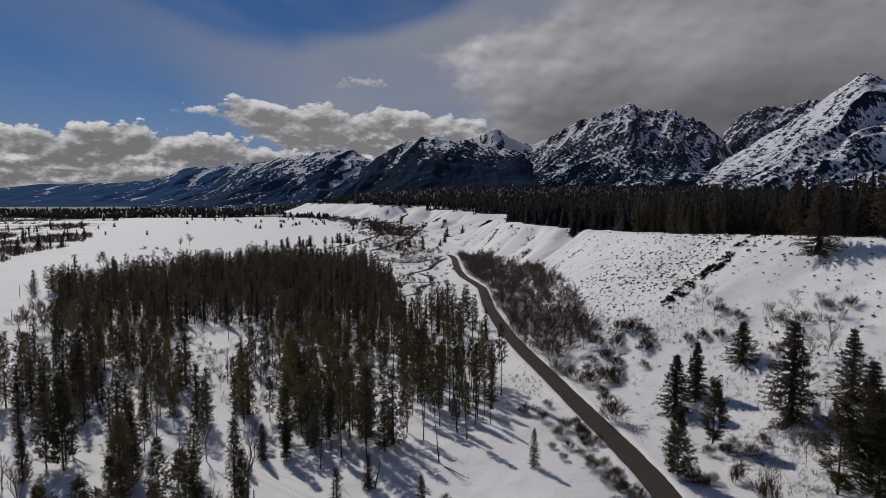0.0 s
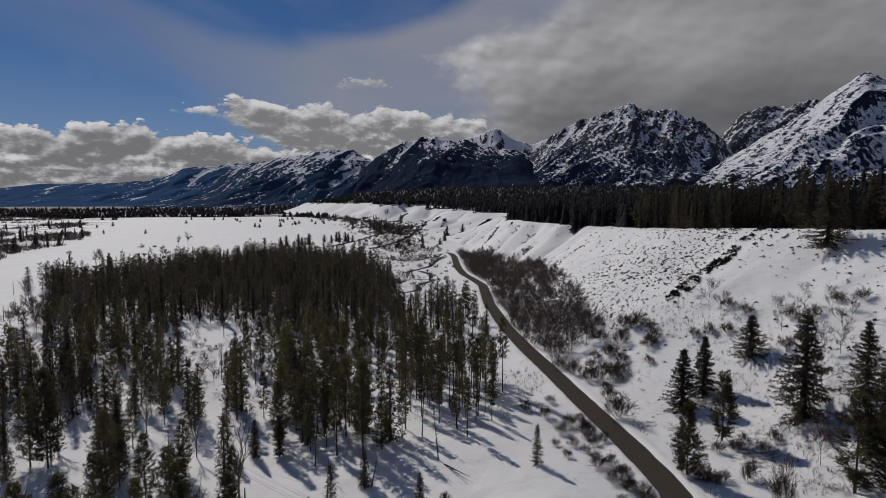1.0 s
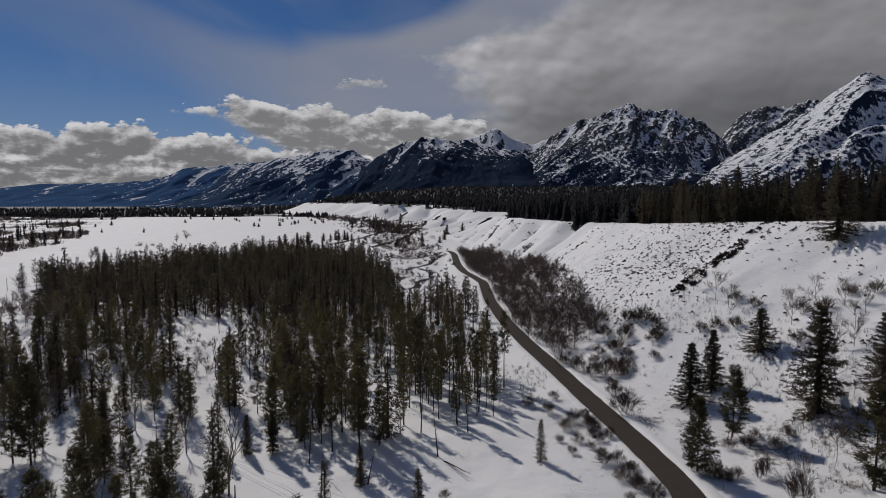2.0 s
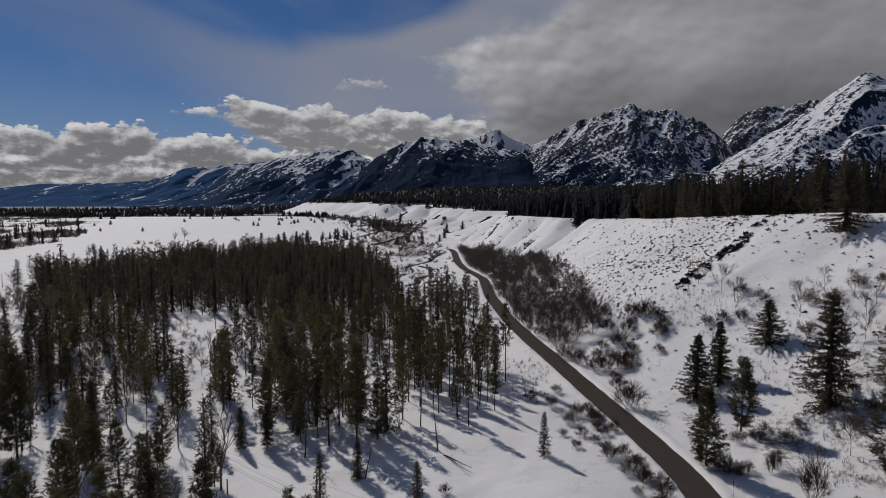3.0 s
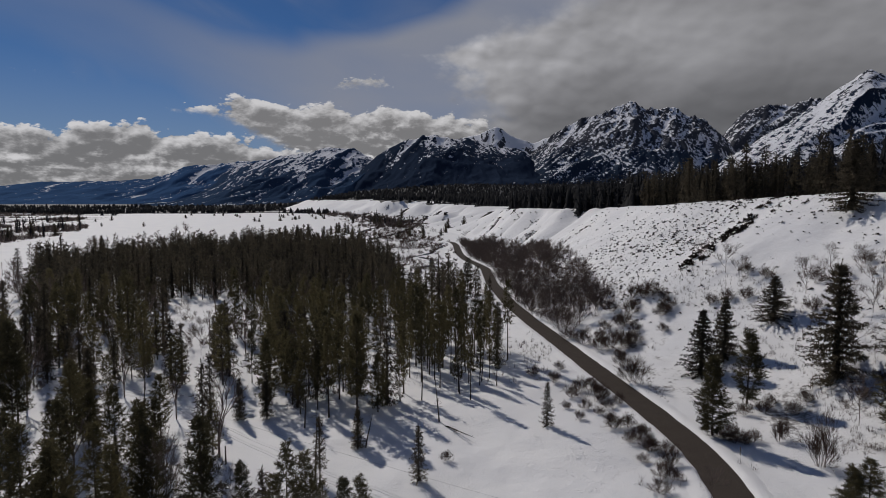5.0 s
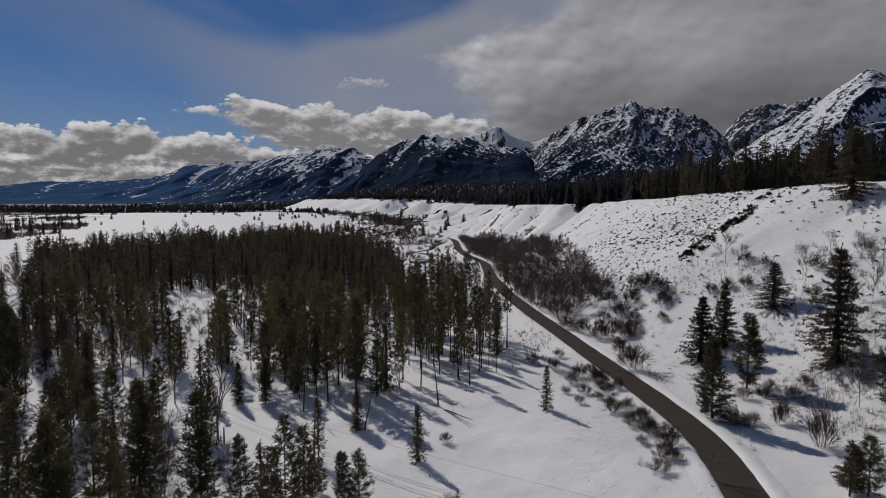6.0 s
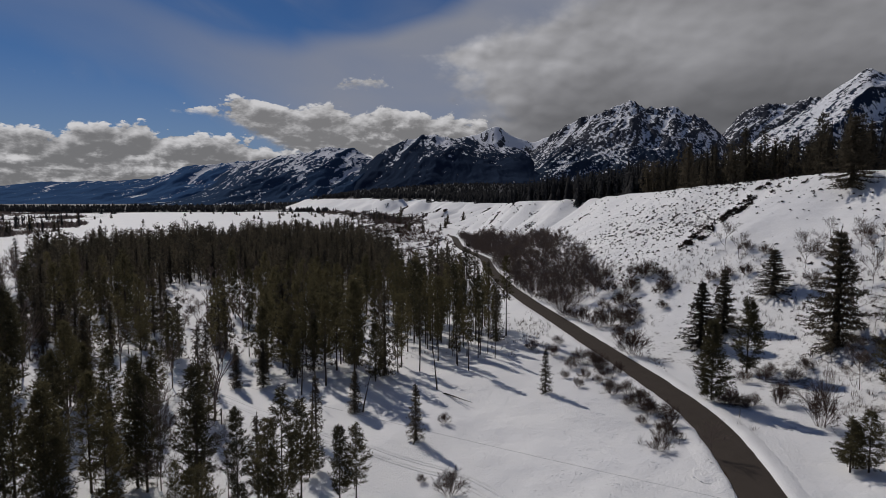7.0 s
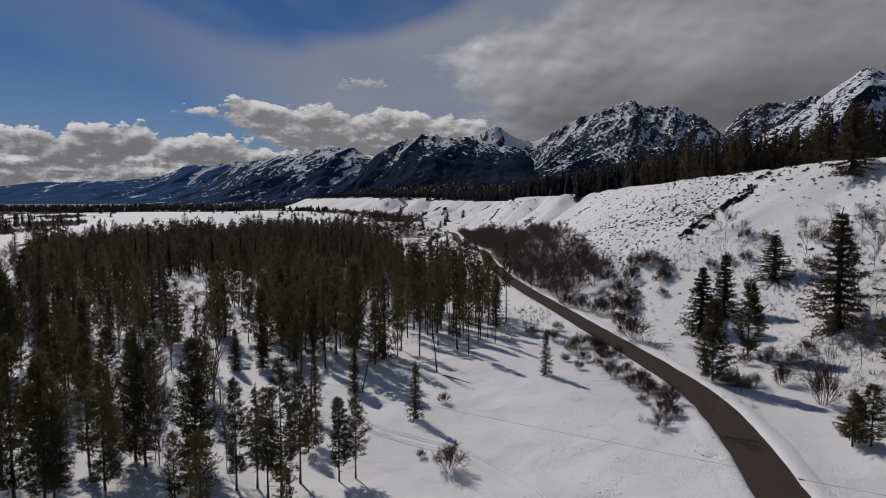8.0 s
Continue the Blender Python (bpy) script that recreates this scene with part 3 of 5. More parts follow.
def crown_arrays(seed, height, radius, bare, levels, boughs, tufts, blades, habit, blade=(0.4, 0.07), heart=0.2, wooden=True):
    """A conifer's crown: boughs in whorls, each set with tufts of needle sprays.
    Pine boughs bend up at the end; those of spruce and fir hang and turn up at the tip. blade: a spray's length and half width."""
    r = np.random.default_rng(seed)
    pine = habit == "pine"
    count = levels * boughs
    level = np.arange(count) // boughs
    u = np.clip((level + r.uniform(-0.35, 0.35, count) * (0.5 if habit == "spruce" else 1.3)) / levels, 0, 0.985)
    z = height * (bare + (1 - bare) * u)
    heading = np.cumsum(2.4 + r.normal(0, 0.35, count))
    if pine:
        shape = (1 - u) ** 0.80 * np.minimum(1.0, 0.45 + 1.8 * u)
        wild = 1.6
    else:
        shape = (1 - u) ** (0.98 if habit == "spruce" else 0.86) * np.minimum(1.0, 0.78 + 2.0 * u)
        wild = 0.45
    lump = 1.0 + wild * vnoise(np.cos(heading) * 1.6 + seed, z * 0.45 + np.sin(heading) * 1.6, seed % 97)
    ln = (radius * shape * lump + 0.22) * r.uniform(0.7, 1.18, count)
    keep = lump > (0.74 if pine else 0.5)
    u, z, heading, ln = u[keep], z[keep], heading[keep], ln[keep]
    count = len(u)
    out = np.stack([np.cos(heading), np.sin(heading), 0 * heading], 1)
    over = np.stack([-out[:, 1], out[:, 0], 0 * heading], 1)
    if pine:
        rise, curl = r.uniform(-0.25, 0.10, count) + 0.45 * u, r.uniform(0.15, 0.45, count)
    else:
        rise, curl = r.uniform(-0.62, -0.42, count) + 0.55 * u, r.uniform(0.18, 0.34, count)
    up = np.array((0.0, 0.0, 1.0))
    foot = z[:, None] * up

    def at(f):
        return foot[:, None, :] + out[:, None, :] * (ln[:, None] * f)[..., None] + up * (ln[:, None] * (rise[:, None] * f + curl[:, None] * f * f))[..., None]
    # the boughs' wood: two slim crossed blades
    mid, tip = at(np.full((count, 1), 0.5))[:, 0], at(np.full((count, 1), 0.97))[:, 0]
    wood = np.stack([foot - over * 0.035, foot + over * 0.035, mid, foot + up * 0.05, mid - up * 0.03, tip], 1)
    vs = [wood.reshape(-1, 3)]
    i = np.arange(count)[:, None] * 6
    fs = [np.concatenate([i + (0, 1, 2), i + (3, 0, 2), i + (2, 4, 5)])]
    if not wooden:
        vs, fs = [np.zeros((0, 3))], [np.zeros((0, 3), int)]
    # the sprays
    f0, f1 = (0.34, 0.70) if pine else (0.06, 0.97)
    f = f0 + f1 * (np.arange(tufts)[None, :] + r.uniform(0, 1, (count, tufts))) / tufts
    p = at(f) + over[:, None, :] * (r.normal(0, 0.18 if pine else (0.05 if habit == "spruce" else 0.15), (count, tufts)) * ln[:, None] * (1.2 - f))[..., None] + up * r.normal(0, 0.06, (count, tufts))[..., None]
    p = p[r.uniform(0, 1, (count, tufts)) < np.minimum(1.0, 0.30 + 0.85 * ln / radius)[:, None]]
    flat = np.broadcast_to(out[:, None, :], (count, tufts, 3)).reshape(-1, 3)[:len(p)]
    lead = r.normal(0, 0.45, (len(p), 3)) + up * r.uniform(-0.05, 0.75, (len(p), 1)) if pine else r.normal(0, 0.35, (len(p), 3)) + up * r.uniform(-0.75, 0.15, (len(p), 1))
    away = p * (1, 1, 0)
    away = away / (np.linalg.norm(away, axis=1, keepdims=True) + 1e-6)
    lead = lead + away * 0.75
    d = lead[:, None, :] + r.normal(0, 0.5, (len(p), blades, 3))
    size = blade[0] * r.uniform(0.6, 1.3, (len(p), blades, 1))
    d = d / (np.linalg.norm(d, axis=2, keepdims=True) + 1e-6) * size
    w = np.cross(d, r.normal(0, 1, (len(p), blades, 3)))
    w = w / (np.linalg.norm(w, axis=2, keepdims=True) + 1e-6) * blade[1]
    q = p[:, None, :] + r.normal(0, blade[0] * 0.22, (len(p), blades, 3))
    vs.append(np.stack([q - w, q + w, q + d], 2).reshape(-1, 3))
    fs.append(len(vs[0]) + np.arange(len(vs[1])).reshape(-1, 3))
    # dense heart of the crown, in ragged skirts, and the leader
    verts, faces = [], []
    tiers, sides = (9, 9) if wooden else (5, 6)
    for k in range(0 if pine else tiers):
        u0, u1 = k / tiers, min(1.0, (k + 1.8) / tiers)
        i = len(verts)
        verts.append(np.array((0, 0, height * (bare + (1 - bare) * u1))))
        for c in range(sides):
            a = 2 * math.pi * (c + r.uniform(-0.3, 0.3)) / sides
            rr = radius * heart * (1 - u0) * r.uniform(0.5, 1.3) + 0.05
            verts.append(np.array((math.cos(a) * rr, math.sin(a) * rr, height * (bare + (1 - bare) * u0) - r.uniform(-0.4, 0.6))))
        faces.extend((i, i + 1 + c, i + 1 + (c + 1) % sides) for c in range(sides))
    for j in range(5):
        flake(r, np.array((0, 0, height - 0.22 * j)), np.array((math.cos(j * 1.3) * 0.25, math.sin(j * 1.3) * 0.25, 0.93)), 0.45, 0.12, verts, faces)
    fs.append(len(vs[0]) + len(vs[1]) + np.array(faces))
    vs.append(np.array(verts))
    return np.concatenate(vs), np.concatenate(fs)


def tube(verts, faces, p, q, r0, r1, sides=5):
    p, q = np.asarray(p, float), np.asarray(q, float)
    d = (q - p) / (np.linalg.norm(q - p) + 1e-9)
    a = np.cross(d, (0.3, 0.9, 0.2))
    a /= np.linalg.norm(a)
    b = np.cross(d, a)
    i = len(verts)
    for c, r in ((p, r0), (q, r1)):
        for s in range(sides):
            t = 2 * math.pi * s / sides
            verts.append(c + r * (a * math.cos(t) + b * math.sin(t)))
    for s in range(sides):
        e = (s + 1) % sides
        faces.append((i + s, i + e, i + sides + e))
        faces.append((i + s, i + sides + e, i + sides + s))


def trunk_arrays(seed, height, r, snags=0, bare=0.3):
    rng = np.random.default_rng(seed)
    verts, faces = [], []
    lean = rng.normal(0, 0.012, 2)
    pts = [np.array((lean[0] * h * (1 - h / height), lean[1] * h * (1 - h / height), h)) for h in np.linspace(-0.4, height * 0.98, 7)]
    rad = np.linspace(1, 0.08, 7) * r
    rad[0] *= 1.35
    for i in range(6):
        tube(verts, faces, pts[i], pts[i + 1], rad[i], rad[i + 1], 7)
    for k in range(snags):
        z = height * rng.uniform(0.12, bare + 0.12)
        a = rng.uniform(0, 6.28)
        ln = rng.uniform(0.5, 1.3)
        tube(verts, faces, (0, 0, z), (math.cos(a) * ln, math.sin(a) * ln, z + rng.uniform(-0.3, 0.2)), 0.025, 0.008, 3)
    return np.array(verts), np.array(faces)


def bare_tree_arrays(seed, height, stems=1, spreadout=0.5, depth=4, thick=0.012, forks=3, twig=0.02, lean=1.6, base=0.03):
    """A leafless tree or shrub that forks again and again into fine twigs; gives its stem and its crown."""
    rng = np.random.default_rng(seed)
    stem, crown = ([], []), ([], [])

    def grow(p, d, ln, r, level):
        bend = rng.normal(0, 0.10, 3)
        q = p + d * ln * 0.55
        e = q + (d + bend) / np.linalg.norm(d + bend) * ln * 0.45
        verts, faces = stem if level == depth else crown
        if level >= 2:
            sides = 5 if level >= depth - 1 else 3
            tube(verts, faces, p, q, r, r * 0.85, sides)
            tube(verts, faces, q, e, r * 0.85, r * 0.65, sides)
        else:
            i = len(verts)
            side = np.cross(d, rng.normal(0, 1, 3))
            side *= max(r, twig) / (np.linalg.norm(side) + 1e-6)
            verts.extend((p - side, p + side, e))
            faces.append((i, i + 1, i + 2))
            if level == 0:
                return
        for k in range(forks + 3 if level == 1 else (forks if level < depth else forks + 1)):
            f = rng.uniform(0.3, 1.0) if k else 1.0
            start = p + (e - p) * f
            nd = d + rng.normal(0, spreadout, 3) + np.array((0, 0, 0.18))
            nd /= np.linalg.norm(nd)
            grow(start, nd, ln * rng.uniform(0.52, 0.80), r * 0.60, level - 1)

    for s in range(stems):
        a = 2 * math.pi * s / stems + rng.uniform(-0.4, 0.4)
        out = 0.0 if stems == 1 else rng.uniform(0.1, lean)
        d = np.array((math.cos(a) * out, math.sin(a) * out, 1.0))
        d /= np.linalg.norm(d)
        p = np.array((math.cos(a), math.sin(a), 0.0)) * (0.0 if stems == 1 else base * height * rng.uniform(0.2, 1.0)) + np.array((0, 0, -0.2))
        grow(p, d, height * (0.40 if stems == 1 else 0.50 / (1 + 0.25 * out)), height * thick, depth)
    k = height / max(v[2] for v in crown[0])
    return [(np.array(v) * (1, 1, k), np.array(f)) for v, f in (stem, crown)]


def conifer(habit, seed, height, radius, bare, levels, boughs, thin, label, fine):
    root = new(habit + "_tree")
    tagged(root, label, "tree", "conifers")
    v, f = trunk_arrays(seed, height, 0.0095 * height, 16 if habit == "pine" else 0, bare)
    part("trunk", mesh_from("trunk", v, f, BARK), root)
    if fine:
        v, f = crown_arrays(seed, height, radius, bare, levels, boughs, max(3, int(8 * thin)), 4, habit, {"pine": (0.42, 0.046), "fir": (0.46, 0.062), "spruce": (0.36, 0.060)}[habit], 0.12 if habit == "spruce" else 0.12)
    elif "alone" in label:
        v, f = crown_arrays(seed, height, radius, bare, 10, 6, 3, 2, habit, (1.2, 0.30), 0.60, False)
    else:
        v, f = crown_arrays(seed, height, radius, bare, int(levels * 0.8), boughs - 2, max(3, int(5 * thin)), 3, habit, (0.58, 0.078), 0.16)
    part("crown", mesh_from("crown", v, f, PINE if habit == "pine" else SPRUCE), root)
    return root


def bare_tree(name, seed, height, label, group, mat, **kw):
    root = new(name)
    tagged(root, label, "tree" if "tree" in name else "shrub", group)
    stem, crown = bare_tree_arrays(seed, height, **kw)
    part("trunk" if "tree" in name else "stem_base", mesh_from("trunk", *stem, mat), root)
    part("crown", mesh_from("crown", *crown, mat), root)
    return root


LABELS = {
    "spruce": "dark green spruce with drooping boughs standing in snow",
    "fir": "slim dark fir tree standing in snow",
    "pine": "lodgepole pine with bare lower trunk and olive crown",
    "bushy": "dense olive-brown pine branched down to the snow",
    "spire": "small slender fir with short open boughs in snow",
    "tall": "thin lodgepole pine with long bare trunk and small crown",
    "sparse": "half-dead thin conifer with short see-through boughs",
    "distant": "small dark conifer standing alone on the snowy meadow",
}
# habit, height, radius, bare part, levels, boughs, how thickly set
KINDS = {
    "spruce": [("spruce", 12.0, 3.2, 0.03, 18, 10, 2.5), ("spruce", 12.0, 3.1, 0.02, 19, 10, 2.3), ("spruce", 12.0, 2.8, 0.04, 19, 10, 2.3)],
    "fir": [("fir", 12.0, 1.8, 0.05, 26, 8, 0.8), ("fir", 12.0, 1.5, 0.08, 26, 8, 0.8), ("fir", 12.0, 2.1, 0.04, 26, 8, 0.8)],
    "pine": [("pine", 12.0, 1.85, 0.14, 26, 8, 1.0), ("pine", 12.0, 1.6, 0.22, 24, 8, 1.0), ("pine", 12.0, 2.1, 0.10, 28, 8, 1.0), ("pine", 12.0, 1.45, 0.17, 24, 7, 1.0), ("pine", 12.0, 1.75, 0.08, 28, 8, 1.0), ("pine", 12.0, 1.9, 0.28, 22, 8, 1.0)],
    "bushy": [("pine", 12.0, 2.2, 0.07, 30, 10, 1.5), ("pine", 12.0, 1.9, 0.10, 30, 10, 1.4)],
    "spire": [("fir", 12.0, 1.9, 0.03, 22, 6, 0.9)],
    "tall": [("pine", 12.0, 0.80, 0.36, 24, 6, 0.8), ("pine", 12.0, 0.72, 0.46, 20, 6, 0.8), ("pine", 12.0, 0.95, 0.26, 26, 6, 0.8)],
    "sparse": [("fir", 12.0, 1.5, 0.15, 26, 6, 0.3), ("fir", 12.0, 1.2, 0.25, 24, 5, 0.3)],
    "distant": [("spruce", 12.0, 3.2, 0.02, 16, 7, 0.6), ("spruce", 12.0, 2.7, 0.02, 16, 7, 0.6)],
}
masters = {}
rng = np.random.default_rng(5)


def plant(kind, x, y, h, variant=None, wide=1.0):
    """Stands a conifer of height h at x, y."""
    v = int(rng.integers(len(KINDS[kind]))) if variant is None else variant
    m = Matrix.LocRotScale((x, y, ground(x, y) - 0.05), Euler((0, 0, rng.uniform(0, 6.28))), None)
    s = h / 12.0
    fine = (y < 112 or (x > 35 and y < 170)) and kind != "distant"
    key = (kind, v, fine)
    if key not in masters:
        masters[key] = conifer(KINDS[kind][v][0], 100 + 7 * v + len(kind), *KINDS[kind][v][1:], LABELS[kind], fine)
        ob = masters[key]
        ob.matrix_basis = m
    else:
        ob = copy_thing(masters[key], m)
    w = s ** 0.8 * wide
    ob.matrix_basis = m @ Matrix.Diagonal((w, w, s, 1))
    return ob


# single trees beside the road and on the slope: kind, x, y, height, width
SINGLE = (
    ("spruce", 66.5, 111.5, 20.0, 1.0), ("spruce", 51.1, 128.5, 13.3, 1.05), ("spruce", 56.6, 130.9, 13.0, 1.0),
    ("bushy", 52.5, 113.2, 13.2, 1.1), ("spruce", 68.9, 135.6, 9.6, 1.35), ("bushy", 40.4, 99.6, 12.3, 1.0),
    ("spruce", 76.5, 109.6, 14.0, 0.9), ("spruce", 73.4, 100.0, 13.5, 1.0), ("bushy", 62.5, 91.5, 15.6, 1.25), ("bushy", 66.0, 87.5, 13.5, 1.3), ("bushy", 69.5, 92.5, 13.5, 1.2),
    ("spruce", 101.0, 160.4, 17.7, 1.2), ("spruce", 91.0, 235.5, 17.2, 0.8), ("spruce", 121.9, 211.2, 13.4, 0.9),
    ("spire", 16.4, 104.5, 7.2, 0.8), ("spire", -3.2, 86.3, 7.4, 0.8), ("pine", 45.6, 76.6, 6.4, 1.25), ("pine", 47.4, 76.2, 7.0, 1.25), ("pine", 46.6, 77.6, 5.5, 1.25),
)
for kind, x, y, h, wd in SINGLE:
    plant(kind, x, y, h, 0 if h > 19 else None, wd * 1.15)

# the front of the wood, stand by stand: kind, x, y, height
NEAR_STAND = (
    ("bushy", -36.0, 64.8, 14.5), ("pine", -34.3, 63.6, 10.2), ("pine", -32.4, 68.1, 12.7), ("pine", -32.7, 74.5, 14.3), ("pine", -30.9, 73.0, 12.5),
    ("pine", -25.6, 73.0, 13.9), ("pine", -26.2, 74.6, 9.5), ("pine", -24.9, 66.4, 6.6), ("pine", -23.6, 66.8, 5.8), ("pine", -39.8, 66.1, 15.5), ("pine", -43.0, 77.0, 14.0), ("pine", -49.0, 70.0, 14.0),
    ("pine", -45.0, 61.0, 14.0), ("pine", -19.7, 68.2, 11.0), ("sparse", -17.8, 68.6, 10.3), ("pine", -15.1, 67.4, 13.4), ("pine", -13.9, 69.8, 11.5), ("pine", -15.9, 65.8, 11.0),
    ("sparse", -16.0, 86.7, 9.0), ("pine", -14.6, 76.6, 5.0), ("pine", -13.9, 78.2, 4.2), ("pine", -10.1, 70.2, 8.7), ("pine", -8.6, 71.1, 8.6),
    ("fir", -12.6, 97.3, 6.2), ("pine", -11.2, 111.5, 10.0), ("pine", -12.5, 59.5, 6.5), ("pine", -20.0, 60.5, 9.0),
)
CORNER_STAND = (("pine", -36.5, 72.5, 13.0), ("fir", -38.0, 79.0, 8.0), ("pine", -47.0, 82.0, 12.0))
TRACK_STAND = (
    ("pine", -51.8, 93.0, 13.9), ("fir", -55.1, 102.8, 13.8), ("pine", -57.6, 112.1, 9.7), ("fir", -54.5, 129.2, 13.0), ("fir", -51.5, 127.3, 12.3),
    ("sparse", -39.2, 110.0, 10.8), ("fir", -49.3, 138.4, 12.0), ("pine", -57.4, 124.4, 9.0), ("fir", -29.2, 108.0, 7.8), ("pine", -55.4, 99.3, 12.0), ("pine", -51.9, 96.9, 10.2),
    ("pine", -45.4, 92.2, 10.7), ("pine", -41.7, 91.2, 9.2), ("pine", -39.6, 91.9, 9.1), ("pine", -61.2, 133.6, 7.3), ("fir", -46.1, 133.8, 15.1),
    ("fir", -43.8, 131.6, 16.0), ("sparse", -33.8, 93.7, 13.8), ("pine", -32.9, 94.6, 8.0), ("fir", -33.7, 108.3, 7.1), ("pine", -29.9, 110.6, 13.2),
)
MEADOW_STAND = (
    ("pine", -70.2, 108.0, 16.0), ("fir", -93.7, 150.5, 15.0), ("fir", -182.2, 329.4, 17.9), ("fir", -158.2, 245.6, 20.0), ("fir", -155.0, 245.8, 19.0),
    ("fir", -116.2, 165.0, 11.9), ("fir", -86.7, 140.4, 19.0), ("fir", -96.5, 132.6, 12.0), ("fir", -90.9, 129.2, 13.9), ("fir", -73.2, 100.9, 9.5),
    ("pine", -72.2, 105.5, 14.2), ("pine", -68.3, 104.3, 17.5), ("fir", -69.8, 122.1, 9.8), ("fir", -66.1, 118.5, 13.9), ("fir", -65.9, 129.3, 10.8),
    ("fir", -91.7, 145.3, 15.4), ("fir", -78.6, 128.0, 15.0), ("fir", -112.0, 170.0, 11.0),
)
FRONT = NEAR_STAND + CORNER_STAND + TRACK_STAND + MEADOW_STAND
for kind, x, y, h in FRONT:
    plant(kind, x, y, h)


def inside(x, y, poly):
    hit = np.zeros(np.shape(x), bool)
    for (x0, y0), (x1, y1) in zip(poly, poly[1:] + poly[:1]):
        if y0 != y1:
            hit ^= ((y0 > y) != (y1 > y)) & (x < (x1 - x0) * (y - y0) / (y1 - y0) + x0)
    return hit


WOOD = [(16.5, 188), (15.5, 150), (13.5, 133), (10, 119), (1, 114), (-5, 113), (-14, 106), (-26, 101), (-24, 84), (-24, 60), (-60, 55), (-92, 80), (-108, 120), (-122, 180), (-148, 225), (-180, 283), (-205, 305), (-160, 430), (-129, 478), (-59, 436), (-28, 330), (-20, 255), (2, 262), (12, 235)]
GAPS = [(-50, 188, 10, 6), (-30, 196, 6, 5), (-48, 112, 15, 7), (-40, 120, 9, 6), (-94, 186, 9, 7), (-62, 165, 6, 5), (-75, 145, 9, 6), (-112, 160, 12, 10), (-22, 88, 9, 9), (-45, 84, 12, 5), (-58, 100, 8, 6), (-62, 108, 7, 8), (-80, 118, 7, 9)]


def scatter(poly, spacing, seed, tries=60000):
    """Places in a polygon, no two nearer than the spacing."""
    r = np.random.default_rng(seed)
    xs, ys = [p[0] for p in poly], [p[1] for p in poly]
    cells, out = {}, []
    px, py = r.uniform(min(xs), max(xs), tries), r.uniform(min(ys), max(ys), tries)
    ok = inside(px, py, poly)
    for x, y in zip(px[ok], py[ok]):
        s = spacing(x, y)
        if s <= 0:
            continue
        c = (int(x // 6), int(y // 6))
        near = [q for i in (-1, 0, 1) for j in (-1, 0, 1) for q in cells.get((c[0] + i, c[1] + j), ())]
        if all((q[0] - x) ** 2 + (q[1] - y) ** 2 > s * s for q in near):
            cells.setdefault(c, []).append((x, y))
            out.append((x, y))
    return out


def wood_spacing(x, y):
    for cx, cy, rx, ry in GAPS:
        if ((x - cx) / rx) ** 2 + ((y - cy) / ry) ** 2 < 1:
            return 0
    clump = float(fbm(np.array([x * 0.06]), np.array([y * 0.06]), 3, 61)[0])
    if y < 225 and clump < ((0.32 if y < 135 else 0.12) if x < -45 else (0.04 if y < 105 else (-0.02 if x > -32 and y < 160 else 0.0))):
        return 0
    if x < -45 and y < 190:
        return 4.0
    if x > -22 and y > 185:
        return 4.4 if clump > -0.04 else 0
    if x > -18 and y > 112:
        return 2.9
    return 3.2 if y < 150 else (3.5 if y < 230 else 3.7)


places = sorted(scatter(WOOD, wood_spacing, 3, 30000), key=lambda p: p[1])
taken = [(x, y) for _, x, y, _ in FRONT]
places = [p for p in places if all((p[0] - a) ** 2 + (p[1] - b) ** 2 > 9 for a, b in taken) and not (p[0] > -42 and p[1] < 104)]


def kind_at(x, y):
    if x > -22 and y < 200 and rng.random() < (0.85 if x > -6 else 0.6):
        return "tall"
    return "fir" if (x < -60 and rng.random() < 0.4) or rng.random() < 0.15 else "pine"


for x, y in places[:260]:
    plant(kind_at(x, y), x, y, float(np.clip(rng.normal(12.3, 3.0), 5, 18)))


# woods too many to count: one mesh each
def grove(name, spots, protos, mat, label):
    vs, fs, n0, tones = [], [], 0, []
    for x, y, z, s, w, a, k in spots:
        v, f = protos[k]
        tones.append(np.full(len(v), (a * 7.31) % 1.0, np.float32))
        c, d = math.cos(a) * w, math.sin(a) * w
        q = np.stack([v[:, 0] * c - v[:, 1] * d + x, v[:, 0] * d + v[:, 1] * c + y, v[:, 2] * s + z], 1)
        vs.append(q)
        fs.append(f + n0)
        n0 += len(v)
    me = mesh_from(name, np.concatenate(vs), np.concatenate(fs), mat)
    me.attributes.new("tone", "FLOAT", "POINT").data.foreach_set("value", np.concatenate(tones))
    return tagged(new(name, me), label, "trees", kind="stuff")


def proto_mid(seed, habit, radius, bare):
    v, f = crown_arrays(seed, 12.0, radius, bare, 14, 5, 4, 2, habit, (0.66, 0.13), 0.34, False)
    va, fa = [], []
    tube(va, fa, (0, 0, -0.4), (0, 0, 11.0), 0.17, 0.03, 4)
    a, b = np.array(va), np.array(fa)
    return np.concatenate([v, a]), np.concatenate([f, b + len(v)])


def proto_far(seed):
    """A far conifer: three ragged skirts."""
    r = np.random.default_rng(seed)
    verts, faces = [], []
    for z0, z1, rad in ((0.0, 6.5, 2.3), (4.2, 12.0, 1.7)):
        i = len(verts)
        verts.append((0, 0, z1))
        for s in range(6):
            a = 2 * math.pi * s / 6 + r.uniform(-0.2, 0.2)
            q = rad * r.uniform(0.6, 1.25)
            verts.append((math.cos(a) * q, math.sin(a) * q, z0 + r.uniform(-0.5, 0.8)))
        faces.extend((i, i + 1 + s, i + 1 + (s + 1) % 6) for s in range(6))
    return np.array(verts), np.array(faces)


